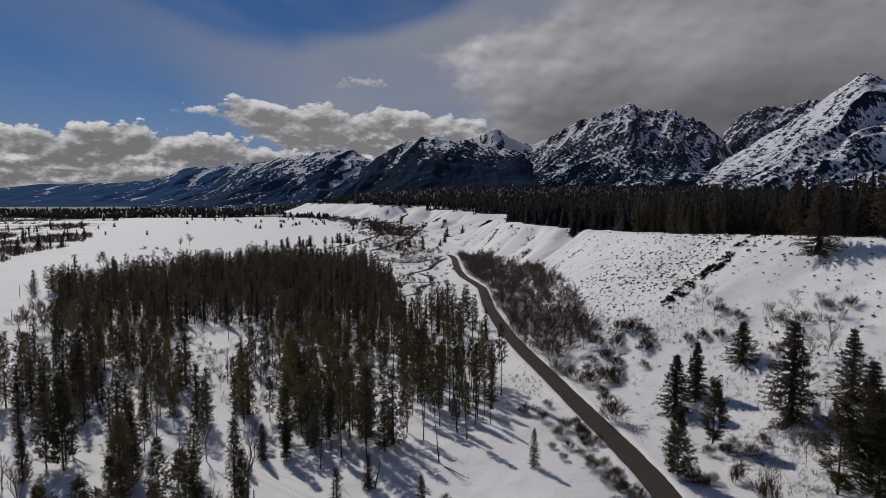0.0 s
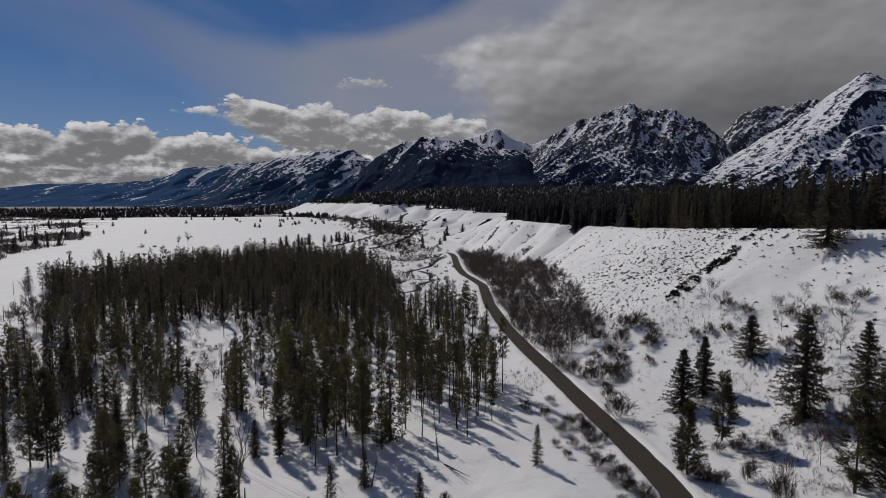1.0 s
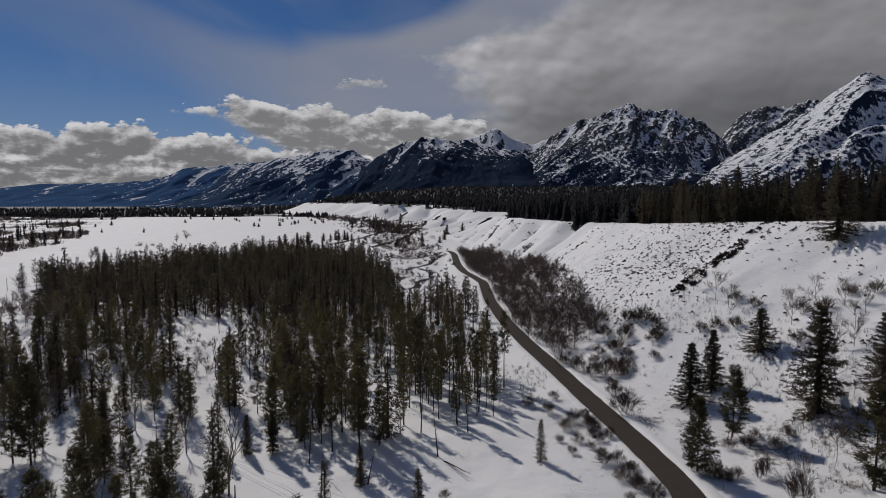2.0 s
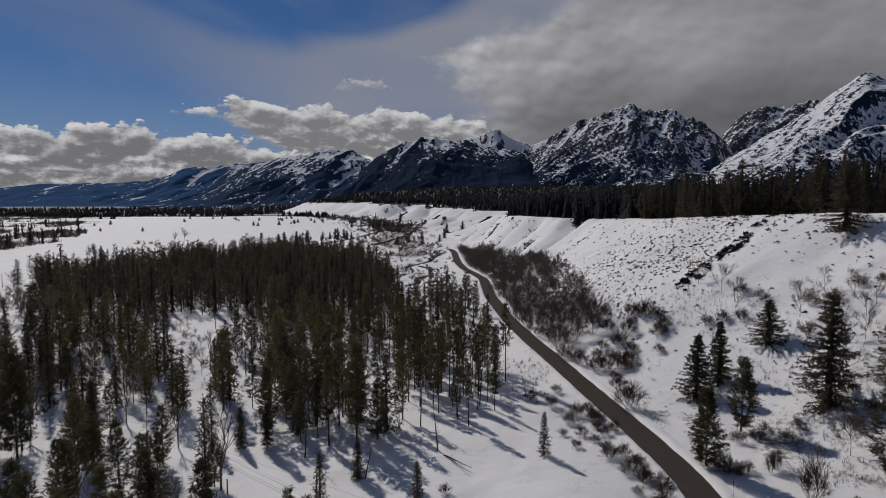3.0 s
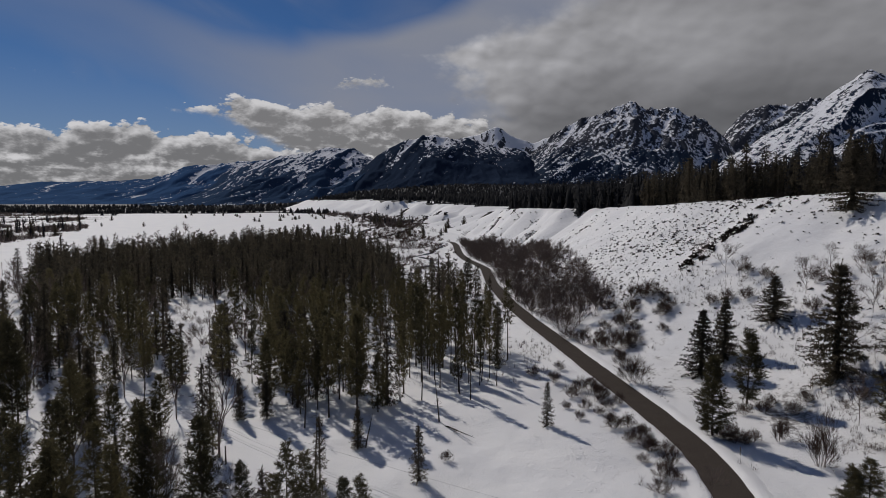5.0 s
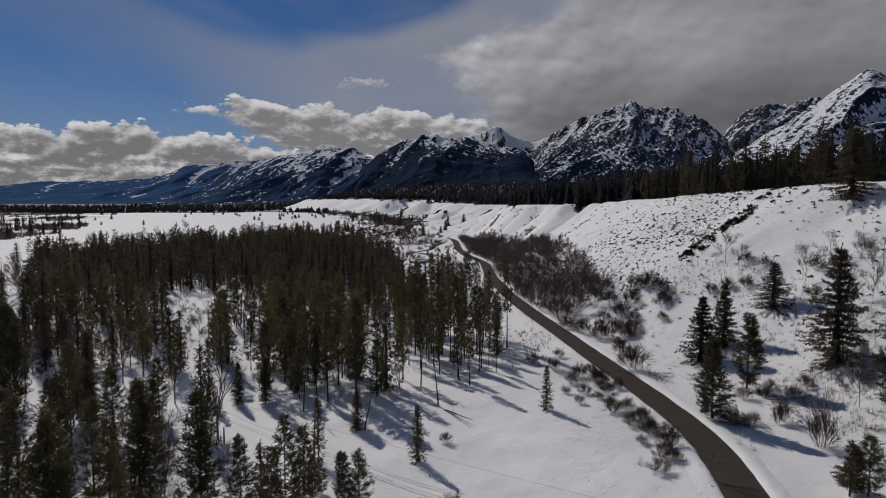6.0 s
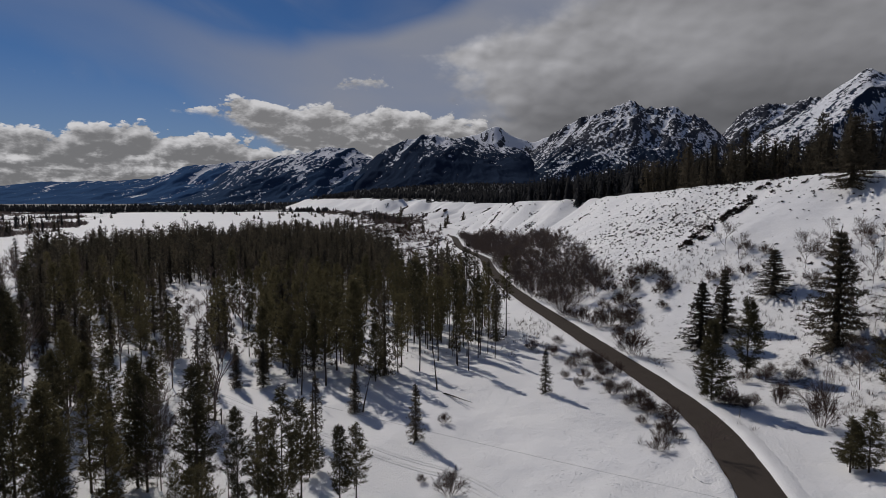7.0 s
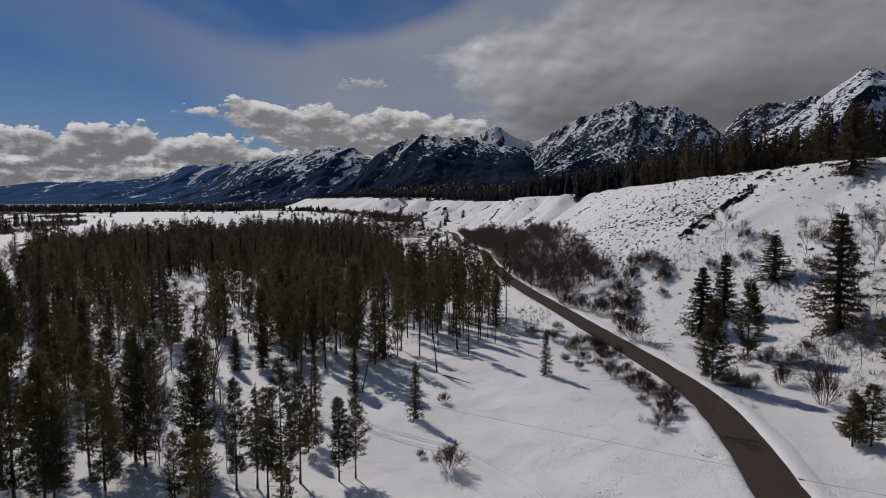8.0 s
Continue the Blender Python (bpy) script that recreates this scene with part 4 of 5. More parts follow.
MID_PINE = [proto_mid(200 + k, "pine", 1.6 + 0.15 * k, 0.18) for k in range(4)]
MID_FIR = [proto_mid(300 + k, "fir", 1.7 + 0.2 * k, 0.06) for k in range(3)]
FAR = [proto_far(400 + k) for k in range(5)]
LOW = [crown_arrays(430 + k, 12.0, 2.0 + 0.25 * k, 0.02, 8, 4, 2, 1, "fir", (1.3, 0.34), 0.55, False) for k in range(4)]


def spots_of(xy, hmean, hsd, protos, seed, wide=1.0):
    r = np.random.default_rng(seed)
    xy = np.array(xy)
    z = land(xy[:, 0], xy[:, 1])
    h = np.clip(r.normal(hmean, hsd, len(xy)), hmean * 0.45, hmean * 1.5) / 12.0
    return [(x, y, zz, s, s ** 0.8 * r.uniform(0.85, 1.2) * (wide if y > 1300 else 1.0), r.uniform(0, 6.28), int(r.integers(len(protos)))) for (x, y), zz, s in zip(xy, z, h)]


rest = places[260:]
pick = [rng.random() < 0.35 for _ in rest]
grove("pine_wood", spots_of([p for p, k in zip(rest, pick) if not k], 13.0, 2.8, MID_PINE, 1), MID_PINE, PINE_WOOD, "dense stand of olive-brown lodgepole pines in the valley")
grove("fir_wood", spots_of([p for p, k in zip(rest, pick) if k], 13.0, 3.2, MID_FIR, 2), MID_FIR, SPRUCE, "dense stand of dark firs in the valley")

# forest on the terrace
r6 = np.random.default_rng(6)
yy = r6.uniform(60, 620, 6000)
back = r6.uniform(0, 1, 6000) ** 1.6 * 85
xx = np.interp(yy, EDGE_Y, CREST_X) + 12 + back + np.where(yy < 320, 10, 26) * fbm(yy * 0.05, yy * 0, 3, 31) + np.where(yy < 320, 0, 6) + np.where(yy < 200, (200 - yy) * 0.12, 0)
keep, cells = [], set()
for x, y in zip(xx, yy):
    c = (int(x // 3.7), int(y // 3.7))
    if c not in cells:
        cells.add(c)
        keep.append((x, y))
front = [p for p in keep if p[1] < 300 and p[0] < np.interp(p[1], EDGE_Y, CREST_X) + 24]
hind = [p for p in keep if p not in front]
grove("terrace_forest", spots_of(front, 14.0, 3.2, MID_FIR + MID_PINE, 3), MID_FIR + MID_PINE, SPRUCE, "dark conifer forest along the top of the terrace")
grove("terrace_forest", spots_of(hind, 14.0, 3.0, LOW, 13), LOW, HAZED_CANOPY, "dark conifer forest along the top of the terrace")

# far forest over the rest of the terrace and the rising ground
r7 = np.random.default_rng(7)
dd = 300 + 2900 * r7.uniform(0, 1, 60000) ** 1.25
bb = np.radians(r7.uniform(-46, 46, 60000))
fx, fy = dd * np.sin(bb), dd * np.cos(bb)
c = woods_cover(fx, fy)
ok = (c + 0.5 * fbm(fx * 0.006, fy * 0.006, 3, 44) > 0.62) & (fy > 240)
far_xy = np.stack([fx[ok], fy[ok]], 1)[:15000]
grove("far_forest", spots_of(far_xy, 11, 3.4, FAR, 4, 1.9), FAR, HAZED_CANOPY, "far dark conifer forest covering plain and foothills")

# ---- leafless trees and shrubs ----
BARE = [bare_tree("aspen_tree", 500 + k, 9.0, "leafless grey-brown aspen tree standing in snow", "leafless trees", TWIG, spreadout=0.32 + 0.04 * k, depth=5, thick=0.0065, forks=4, twig=0.011) for k in range(4)]
BARE_FAR = [bare_tree("aspen_tree", 520 + k, 9.0, "leafless grey-brown aspen tree standing in snow", "leafless trees", TWIG, spreadout=0.34 + 0.04 * k, depth=4, thick=0.007, forks=5, twig=0.024) for k in range(4)]
BUSH = [bare_tree("willow_shrub", 600 + k, 4.0, "leafless brown willow shrub standing in snow", "shrubs", WILLOW, stems=19, spreadout=0.44, depth=3, thick=0.0045, forks=4, twig=0.016, lean=1.25, base=0.12) for k in range(3)]
LOWBUSH = [bare_tree("willow_shrub", 640 + k, 4.0, "leafless brown willow shrub standing in snow", "shrubs", WILLOW, stems=10, spreadout=0.45, depth=2, thick=0.008, forks=5, twig=0.036) for k in range(3)]
firsts = {}


def plant_bare(protos, x, y, h, base_h, wide=1.0):
    ob = protos[int(rng.integers(len(protos)))]
    m = Matrix.LocRotScale((x, y, ground(x, y) - 0.05), Euler((0, 0, rng.uniform(0, 6.28))), None)
    if ob.name in firsts:
        ob = copy_thing(ob, m)
    firsts[ob.name] = 1
    s = h / base_h
    ob.matrix_basis = m @ Matrix.Diagonal((s * wide, s * wide, s, 1))


for x, y, h in ((31.9, 80.6, 5.0), (69.5, 172, 8), (71.5, 163, 8.5), (72.0, 157, 7), (77.5, 139, 9), (78, 125, 8), (84, 128, 7), (62, 99, 9), (80.5, 123, 7), (73.1, 117, 8), (87, 136, 7), (85, 143, 7), (88, 131, 7)):
    plant_bare(BARE, x, y, h, 9.0)
plant_bare(BARE, 50.4, 88.5, 8.8, 9.0, 0.75)
plant_bare(BUSH, 50.1, 88.9, 6.4, 4.0, 0.6)
# single shrubs: x, y, height, width
ROADSIDE_SHRUBS = (
    (31.5, 161, 4, 1), (24.3, 112, 2, 1.2), (28, 116.4, 2.8, 1), (30.2, 113, 2.2, 1), (28.9, 103.4, 2.4, 1.1), (29.2, 99, 2.4, 1.1), (29.6, 95.5, 2.4, 1), (30.6, 90, 2.6, 1),
    (28.3, 87, 2, 1.2), (31.5, 93.5, 2.2, 1), (21.1, 112.4, 1.6, 1.2), (22.2, 107, 1.7, 1), (23.2, 118, 2.8, 0.9), (25.5, 121, 3, 1), (21.5, 126, 2.5, 1), (18, 131, 2.2, 1),
    (24, 134, 2, 1), (0.4, 92.3, 1.6, 1), (-2.1, 75.7, 1.2, 0.8), (1, 72.5, 3, 1),
)
GLADE_SHRUBS = (
    (50, 97.5, 4.2, 0.4), (48.9, 97, 3.8, 0.4), (43.2, 99, 2.4, 1.3), (45.5, 97.5, 2.2, 1.2), (41.6, 98, 1.5, 1.3), (42.6, 97.2, 1.6, 1.3), (44, 96.8, 1.3, 1.3), (49.5, 108, 2.4, 1.2),
    (53, 108.5, 2.6, 1.2), (57, 107, 2.6, 1.2), (56, 112, 2, 1.2), (60, 109, 2.4, 1.2), (66, 104, 2.5, 1.2), (70, 106, 2.5, 1.2), (41, 99.2, 1.7, 1), (42.2, 98.6, 2, 1),
    (43.3, 98, 1.8, 1), (44.6, 97.6, 1.5, 1),
)
FOOT_SHRUBS = (
    (36.6, 125, 5.4, 1), (39.5, 151, 5, 1), (36.5, 150, 4, 1), (43, 153, 4.8, 1), (34, 156, 4.2, 1), (46, 163, 4.6, 0.8), (47, 158, 3, 1), (46.3, 194, 3.4, 1.2),
    (45.6, 173.5, 3.6, 1.3), (45.4, 165, 3.4, 1.3), (45.3, 153.7, 3.6, 1.3), (43.5, 150, 3, 1.3), (45, 204, 3.6, 1.1), (42, 166, 3, 1.2), (40.1, 163, 2.6, 1.3), (44, 182, 3.4, 1.1),
    (37.8, 136.5, 3.4, 1.3), (39, 143, 2.4, 1.2),
)
SLOPE_SHRUBS = (
    (49, 167, 5, 0.7), (52, 175, 4, 0.8), (67, 152, 3, 1.2), (74.5, 158, 3, 1.2), (70, 149, 3.2, 1.1), (76, 152, 3, 1.1), (64, 154, 3, 1.1), (81, 141, 3.6, 1),
    (84, 138, 3.4, 1.1), (90, 139, 3, 1.1), (93, 135, 3, 1.1), (75, 132, 3, 1.1), (55.1, 170.4, 4.6, 1), (53.8, 172, 4.2, 1), (54.2, 159, 3.4, 1.2), (56.5, 161, 3.2, 1.2),
    (51, 170, 2.6, 1.2), (48, 186, 3, 1.2), (55, 160, 3, 1), (52, 152, 2.4, 1), (57, 166, 3, 1),
)
for x, y, h, wd in ROADSIDE_SHRUBS + GLADE_SHRUBS + FOOT_SHRUBS + SLOPE_SHRUBS:
    plant_bare(BUSH, x, y, h * 1.15, 4.0, min(wd, 1.0) * 0.88)
roadside = np.random.default_rng(77)
for y in np.arange(83.0, 126.0, 2.9):
    plant_bare(BUSH, float(road_x(y) - roadside.uniform(4.8, 9.5)), float(y), float(roadside.uniform(1.5, 3.0)), 4.0, 1.0)
THICKET = [(25.5, 190), (31, 168), (38, 174), (44.7, 176), (47.5, 200), (48, 213), (48.5, 250), (49, 310), (41, 374), (31, 490), (16.5, 528), (13.5, 500), (15.2, 450), (16.5, 400), (19, 360), (25, 315), (24, 240)]
for x, y in scatter(THICKET, lambda x, y: 3.1 + 0.006 * (y - 170), 9, 6000)[:258]:
    plant_bare(BARE_FAR, x, y, float(rng.uniform(4.5, 8.5)), 9.0)
BARE_STUFF = []
for k in range(3):
    (v0, f0), (v1, f1) = bare_tree_arrays(540 + k, 12.0, spreadout=0.32, depth=4, forks=3, twig=0.035)
    BARE_STUFF.append((np.concatenate([v0, v1]), np.concatenate([f0, f1 + len(v0)])))
grove("leafless_wood", spots_of(scatter(WOOD, lambda x, y: 7.5, 31, 4000)[:190], 10, 2.0, BARE_STUFF, 15), BARE_STUFF, TWIG, "leafless grey trees scattered among the conifers")
# leafless trees in the wood and on the meadow
for x, y, h in ((-29.7, 73.5, 12.8), (-30.5, 74.3, 9), (-36, 86, 6), (-47, 88, 5), (-22, 72, 9), (-60, 140, 8), (-57, 150, 8), (-70, 160, 8), (-82, 158, 7), (-90, 178, 8), (-76, 186, 8), (-52, 148, 7), (-100, 170, 9), (-112, 160, 9)):
    plant_bare(BARE, x, y, h, 9.0, 0.8)
for x, y, h in ((-248, 430, 12), (-244, 428, 13), (-276, 650, 15), (-269, 612, 14), (-275, 481, 9), (-195, 281, 11), (-148, 206, 12), (-151, 215.5, 12), (-144, 212, 13), (-149.6, 227, 12), (-155, 220, 11), (-139, 206, 10), (-158, 233, 12), (-146, 222, 9)):
    plant_bare(BARE_FAR, x, y, h, 9.0, 0.95)
MEADOW_SHRUBS = ((-257, 507), (-254, 512), (-236, 460), (-285, 595), (-272, 583), (-298, 595), (-245, 533), (-216, 488))
CREEKSIDE = [(-25, 300), (10, 300), (8, 420), (4, 560), (-40, 800), (-90, 800), (-95, 650), (-50, 560), (-40, 470), (-28, 360)]
for x, y in scatter(CREEKSIDE, lambda x, y: 7.0, 19, 2500)[:140]:
    plant_bare(LOWBUSH, x, y, float(rng.uniform(1.6, 4.5)), 4.0, 1.1)
for x, y in MEADOW_SHRUBS:
    plant_bare(LOWBUSH, x, y, float(rng.uniform(3.5, 5.5)), 4.0, 1.2)
LIGHT_WOOD = [(-60, 135), (-45, 160), (-60, 200), (-110, 210), (-125, 160), (-95, 140)]
for x, y in scatter(LIGHT_WOOD, lambda x, y: 6.0, 20, 1200)[:60]:
    plant_bare(BARE_FAR, x, y, float(rng.uniform(2.5, 5.5)), 9.0, 1.2)

SCRUB = []
for k in range(3):
    (v0, f0), (v1, f1) = bare_tree_arrays(660 + k, 12.0, stems=6, spreadout=0.42, depth=2, thick=0.008, forks=3, twig=0.12)
    SCRUB.append((np.concatenate([v0, v1]), np.concatenate([f0, f1 + len(v0)])))
r10 = np.random.default_rng(10)
yy = 330 + 1350 * r10.uniform(0, 1, 5000) ** 0.9
mid = np.interp(yy, (300, 500, 700, 1000, 1300, 1700), (-8, -25, -60, -85, -150, -330))
xx = mid + r10.normal(0, 1, 5000) * np.interp(yy, (300, 600, 1000, 1700), (10, 24, 32, 45))
st = terrace(xx, yy)
okk = (st < 0.05) & (fbm(xx * 0.02, yy * 0.012, 3, 63) > np.interp(yy, (500, 650), (0.16, -0.02))) & (np.abs(xx - road_x(yy)) > 5)
grove("creek_scrub", spots_of(np.stack([xx[okk], yy[okk]], 1)[:520], 4.5, 1.6, SCRUB, 10), SCRUB, WILLOW, "tangle of leafless brown scrub along the creek")
okk = (st < 0.2) & (st > -0.9) & (yy > 900) & (fbm(xx * 0.012, yy * 0.008, 3, 64) > 0.02)
grove("creek_firs", spots_of(np.stack([xx[okk], yy[okk]], 1)[:90], 9, 3, LOW, 11), LOW, HAZED_CANOPY, "dark conifers lining the creek below the terrace")

inner = scatter(THICKET, lambda x, y: 2.0, 29, 5000)
BRUSH = []
for k in range(3):
    (v0, f0), (v1, f1) = bare_tree_arrays(670 + k, 12.0, stems=11, spreadout=0.42, depth=2, thick=0.004, forks=4, twig=0.045, lean=0.9, base=0.2)
    BRUSH.append((np.concatenate([v0, v1]), np.concatenate([f0, f1 + len(v0)])))
grove("thicket_brush", spots_of(inner[:420], 5.2, 1.5, BRUSH, 12), BRUSH, TWIG, "dense leafless brown brush below the terrace slope")

def clump_arrays(seed):
    """A far leafless clump: a sheaf of ragged upright sprays."""
    r = np.random.default_rng(seed)
    verts, faces = [], []
    for k in range(34):
        a, q, tilt = r.uniform(0, 6.28), r.uniform(0.0, 7.0), r.uniform(0.05, 0.6)
        d = np.array((math.cos(a) * tilt, math.sin(a) * tilt, 1.0))
        flake(r, np.array((math.cos(a) * q, math.sin(a) * q, -0.3)), d / np.linalg.norm(d), r.uniform(3, 12) * (1 - 0.07 * q), r.uniform(0.5, 1.2), verts, faces)
    return np.array(verts), np.array(faces)


CLUMPS = [clump_arrays(680 + k) for k in range(4)]
EDGE_WOOD = [(-339, 456), (-372, 517), (-386, 563), (-392, 610), (-412, 676), (-460, 780), (-539, 921), (-558, 889), (-534, 780), (-501, 676)]
BROWN_NEAR = [(-553, 745), (-630, 921), (-639, 1034), (-758, 1298), (-767, 1206), (-773, 1101), (-765, 1034)]
BROWN_FAR = [(-936, 1266), (-865, 1266), (-974, 1532), (-998, 1630), (-1374, 2101), (-1435, 1941)]
ragged = lambda gap, seed: (lambda x, y: gap if float(fbm(np.array([x * 0.012]), np.array([y * 0.012]), 3, seed)[0]) > -0.10 else 0)
banks = scatter(EDGE_WOOD, ragged(7.5, 81), 41, 9000)[:420]
brown = [p for k, p in enumerate(banks) if k % 7] + scatter(BROWN_NEAR, ragged(7.5, 82), 42, 9000)[:700] + scatter(BROWN_FAR, ragged(12.0, 83), 43, 9000)[:700]
r12 = np.random.default_rng(12)
wy = r12.uniform(820, 1650, 3000)
wx2 = np.interp(wy, (300, 500, 700, 1000, 1300, 1700), (-8, -25, -60, -85, -150, -330)) + r12.normal(0, 1, 3000) * 30
okc = (terrace(wx2, wy) < 0.3)
brown += [tuple(p) for p in np.stack([wx2[okc], wy[okc]], 1)[:420]]
grove("far_scrub", spots_of(brown, 6.5, 2.2, CLUMPS, 16), CLUMPS, TWIG, "brown leafless riverside trees far across the valley")
dark = banks[::7] + scatter(BROWN_NEAR, lambda x, y: 55.0, 45, 2000)[:30] + scatter(BROWN_FAR, lambda x, y: 90.0, 46, 2000)[:40]
grove("riverside_firs", spots_of(dark, 11.0, 3.6, LOW, 17), LOW, HAZED_CANOPY, "dark conifers in clumps along the far river")

# conifers on the meadow and by the creek
for x, y, h in ((-165, 612, 10), (-160, 615, 12), (-152, 634, 12), (-147, 628, 9), (-141, 634, 13), (-143, 640, 10), (-134, 680, 9), (-127, 686, 8), (-122, 690, 12), (-118, 684, 13), (-112, 690, 12), (-108, 686, 10), (-104, 692, 8),
                (5.2, 781, 14), (-23.7, 696, 9), (-35, 626, 10), (-44.7, 598, 8), (-85, 1212, 20), (-413, 610, 17), (-389, 545, 14), (-404, 633, 13), (-637, 1055, 13), (-425, 859, 7), (-485, 859, 6), (-3, 640, 8), (-60, 830, 15), (-64, 850, 12), (-95, 900, 16), (-110, 960, 15), (-20, 600, 9), (2, 700, 12), (25, 760, 12), (-150, 1000, 13)):
    plant("distant", x, y, h, None, 1.2)
for x, y, h in ((-210, 305, 13), (-204, 310, 14), (-198, 306, 13), (-192, 309, 12), (-171, 310, 18)):
    plant("fir", x, y, h, None, 1.3)
r9 = np.random.default_rng(9)
for k in range(34):
    x, y = r9.uniform(-640, -200), r9.uniform(1050, 1620)
    plant("distant", x, y, float(r9.uniform(5, 9)), None, 1.7)

# sagebrush on the slope
def tuft(seed):
    r = np.random.default_rng(seed)
    verts, faces = [], []
    for k in range(15):
        a, e = r.uniform(0, 6.28), r.uniform(0.15, 1.4)
        d = np.array((math.cos(a) * math.cos(e), math.sin(a) * math.cos(e), math.sin(e)))
        flake(r, d * 0.18 - np.array((0, 0, 0.1)), d, r.uniform(0.32, 0.60), r.uniform(0.16, 0.34), verts, faces)
    return np.array(verts), np.array(faces)


TUFTS = [tuft(700 + k) for k in range(4)]
r8 = np.random.default_rng(8)
sx, sy = r8.uniform(35, 125, 40000), r8.uniform(100, 300, 40000)
fy2, fs2 = 290 + 1300 * r8.uniform(0, 1, 20000) ** 1.3, r8.uniform(0.08, 0.98, 20000)
fx2 = np.interp(fy2, EDGE_Y, FOOT_X) + fs2 * (np.interp(fy2, EDGE_Y, CREST_X) - np.interp(fy2, EDGE_Y, FOOT_X)) + 6
for x0, y0, x1, y1 in ((15.4, 1023, -25, 833), (-2, 1123, -43, 923), (-25, 1125, -55, 805), (76, 650, 37, 553), (98, 624, 52, 471), (74, 362, 50, 376), (67, 828, 38, 789), (-60, 1330, -120, 1190), (-120, 1500, -180, 1400)):
    f, n = r8.uniform(0, 1, 420), 420
    fx2 = np.concatenate([fx2, x0 + (x1 - x0) * f + r8.normal(0, 0.8, n)])
    fy2 = np.concatenate([fy2, y0 + (y1 - y0) * f + r8.normal(0, 1, n) * (1.2 + y0 * 0.003)])
chosen = np.arange(len(fy2)) >= 20000
sx, sy = np.concatenate([sx, fx2]), np.concatenate([sy, fy2])
chosen = np.concatenate([np.zeros(40000, bool), chosen])
ss = terrace(sx, sy)
dens = 0.17 + 1.4 * smooth(fbm(sx * 0.05, sy * 0.02, 3, 51), 0.05, 0.4) + 0.9 * smooth(np.abs(sy - 215), 45, 10)
dens = np.where(sy > 290, 0.05 + np.interp(sy, (290, 450, 700), (1.5, 2.6, 7.0)) * smooth(gully(sx, sy), 0.30, 0.12) * smooth(fbm(sx * 0.05, sy * 0.02, 3, 57), -0.22, 0.08), dens)
streak = np.abs(sy - (175.7 + (sx - 68) * 0.49 + 3 * fbm(sx * 0.12, sx * 0, 4, 52)))
patch = smooth(fbm(sx * 0.28, sy * 0.28, 3, 53), -0.08, 0.12)
dens = np.where((streak < 6.0) & (sx > 66) & (sx < 102), 12.0 * patch * (1 - smooth(streak, 1.0, 4.6)) + 0.3, dens)
dens = np.where(chosen, 5.0 * smooth(fbm(sx * 0.10, sy * 0.05, 3, 54), -0.15, 0.15), dens)
ok = (ss > 0.12) & (ss < 1.0) & (r8.uniform(0, 1, len(sx)) < dens * 0.19)
sxy = np.stack([sx[ok], sy[ok]], 1)
sz = land(sxy[:, 0], sxy[:, 1])
grove("sagebrush", [(x, y, z, s, s * 1.2, a, int(k)) for (x, y), z, s, a, k in zip(sxy, sz, (0.22 + 0.95 * r8.uniform(0, 1, len(sxy)) ** 2.5) * np.where(sxy[:, 1] > 290, np.interp(sxy[:, 1], (290, 420, 800, 1300), (1.2, 1.6, 3.2, 4.5)), np.where((streak[ok] < 3.6) & (sxy[:, 0] > 66) & (sxy[:, 0] < 102), 2.0, 1.0)), r8.uniform(0, 6.28, len(sxy)), r8.integers(0, 4, len(sxy)))], TUFTS, SAGE, "dark sagebrush tufts poking through the snowy slope")


# dry stalks and twigs that pierce the snow
def stalks(seed):
    r = np.random.default_rng(seed)
    verts, faces = [], []
    for k in range(9):
        a, e = r.uniform(0, 6.28), r.uniform(0.7, 1.5)
        d = np.array((math.cos(a) * math.cos(e), math.sin(a) * math.cos(e), math.sin(e)))
        p = np.array((r.normal(0, 0.12), r.normal(0, 0.12), -0.1))
        i, e2 = len(verts), p + d * r.uniform(0.4, 1.1)
        w = np.array((-math.sin(a), math.cos(a), 0.0)) * 0.022
        verts.extend((p - w, p + w, e2))
        faces.append((i, i + 1, i + 2))
    return np.array(verts), np.array(faces)


STALKS = [stalks(720 + k) for k in range(4)]
r11 = np.random.default_rng(11)
qx = np.concatenate([r11.uniform(18, 92, 7000), r11.uniform(-130, 22, 4000)])
qy = np.concatenate([r11.uniform(78, 215, 7000), r11.uniform(120, 330, 4000)])
keepq = (fbm(qx * 0.06, qy * 0.06, 3, 81) > 0.02) & (np.abs(qx - road_x(qy)) > 3.6) & ((terrace(qx, qy) < 0.45)) & ~((qx < 24) & (qy < 120)) & (qy > 84 + 0.25 * np.maximum(qx - 30, 0))
q = np.stack([qx[keepq], qy[keepq]], 1)
grove("dry_stalks", [(x, y, z, k, k, a, int(i)) for (x, y), z, k, a, i in zip(q, land(q[:, 0], q[:, 1]), r11.uniform(0.5, 1.5, len(q)), r11.uniform(0, 6.28, len(q)), r11.integers(0, 4, len(q)))], STALKS, TWIG, "thin dry stalks and twigs poking through the snow")
LIGHT2 = [(-20, 118), (-30, 150), (-60, 150), (-75, 120), (-100, 115), (-110, 150), (-60, 215), (-20, 215), (8, 170)]
for x, y in scatter(LIGHT2, lambda x, y: 7.5, 21, 900)[:60]:
    plant_bare(LOWBUSH, x, y, float(rng.uniform(1.5, 3.2)), 4.0, 0.9)


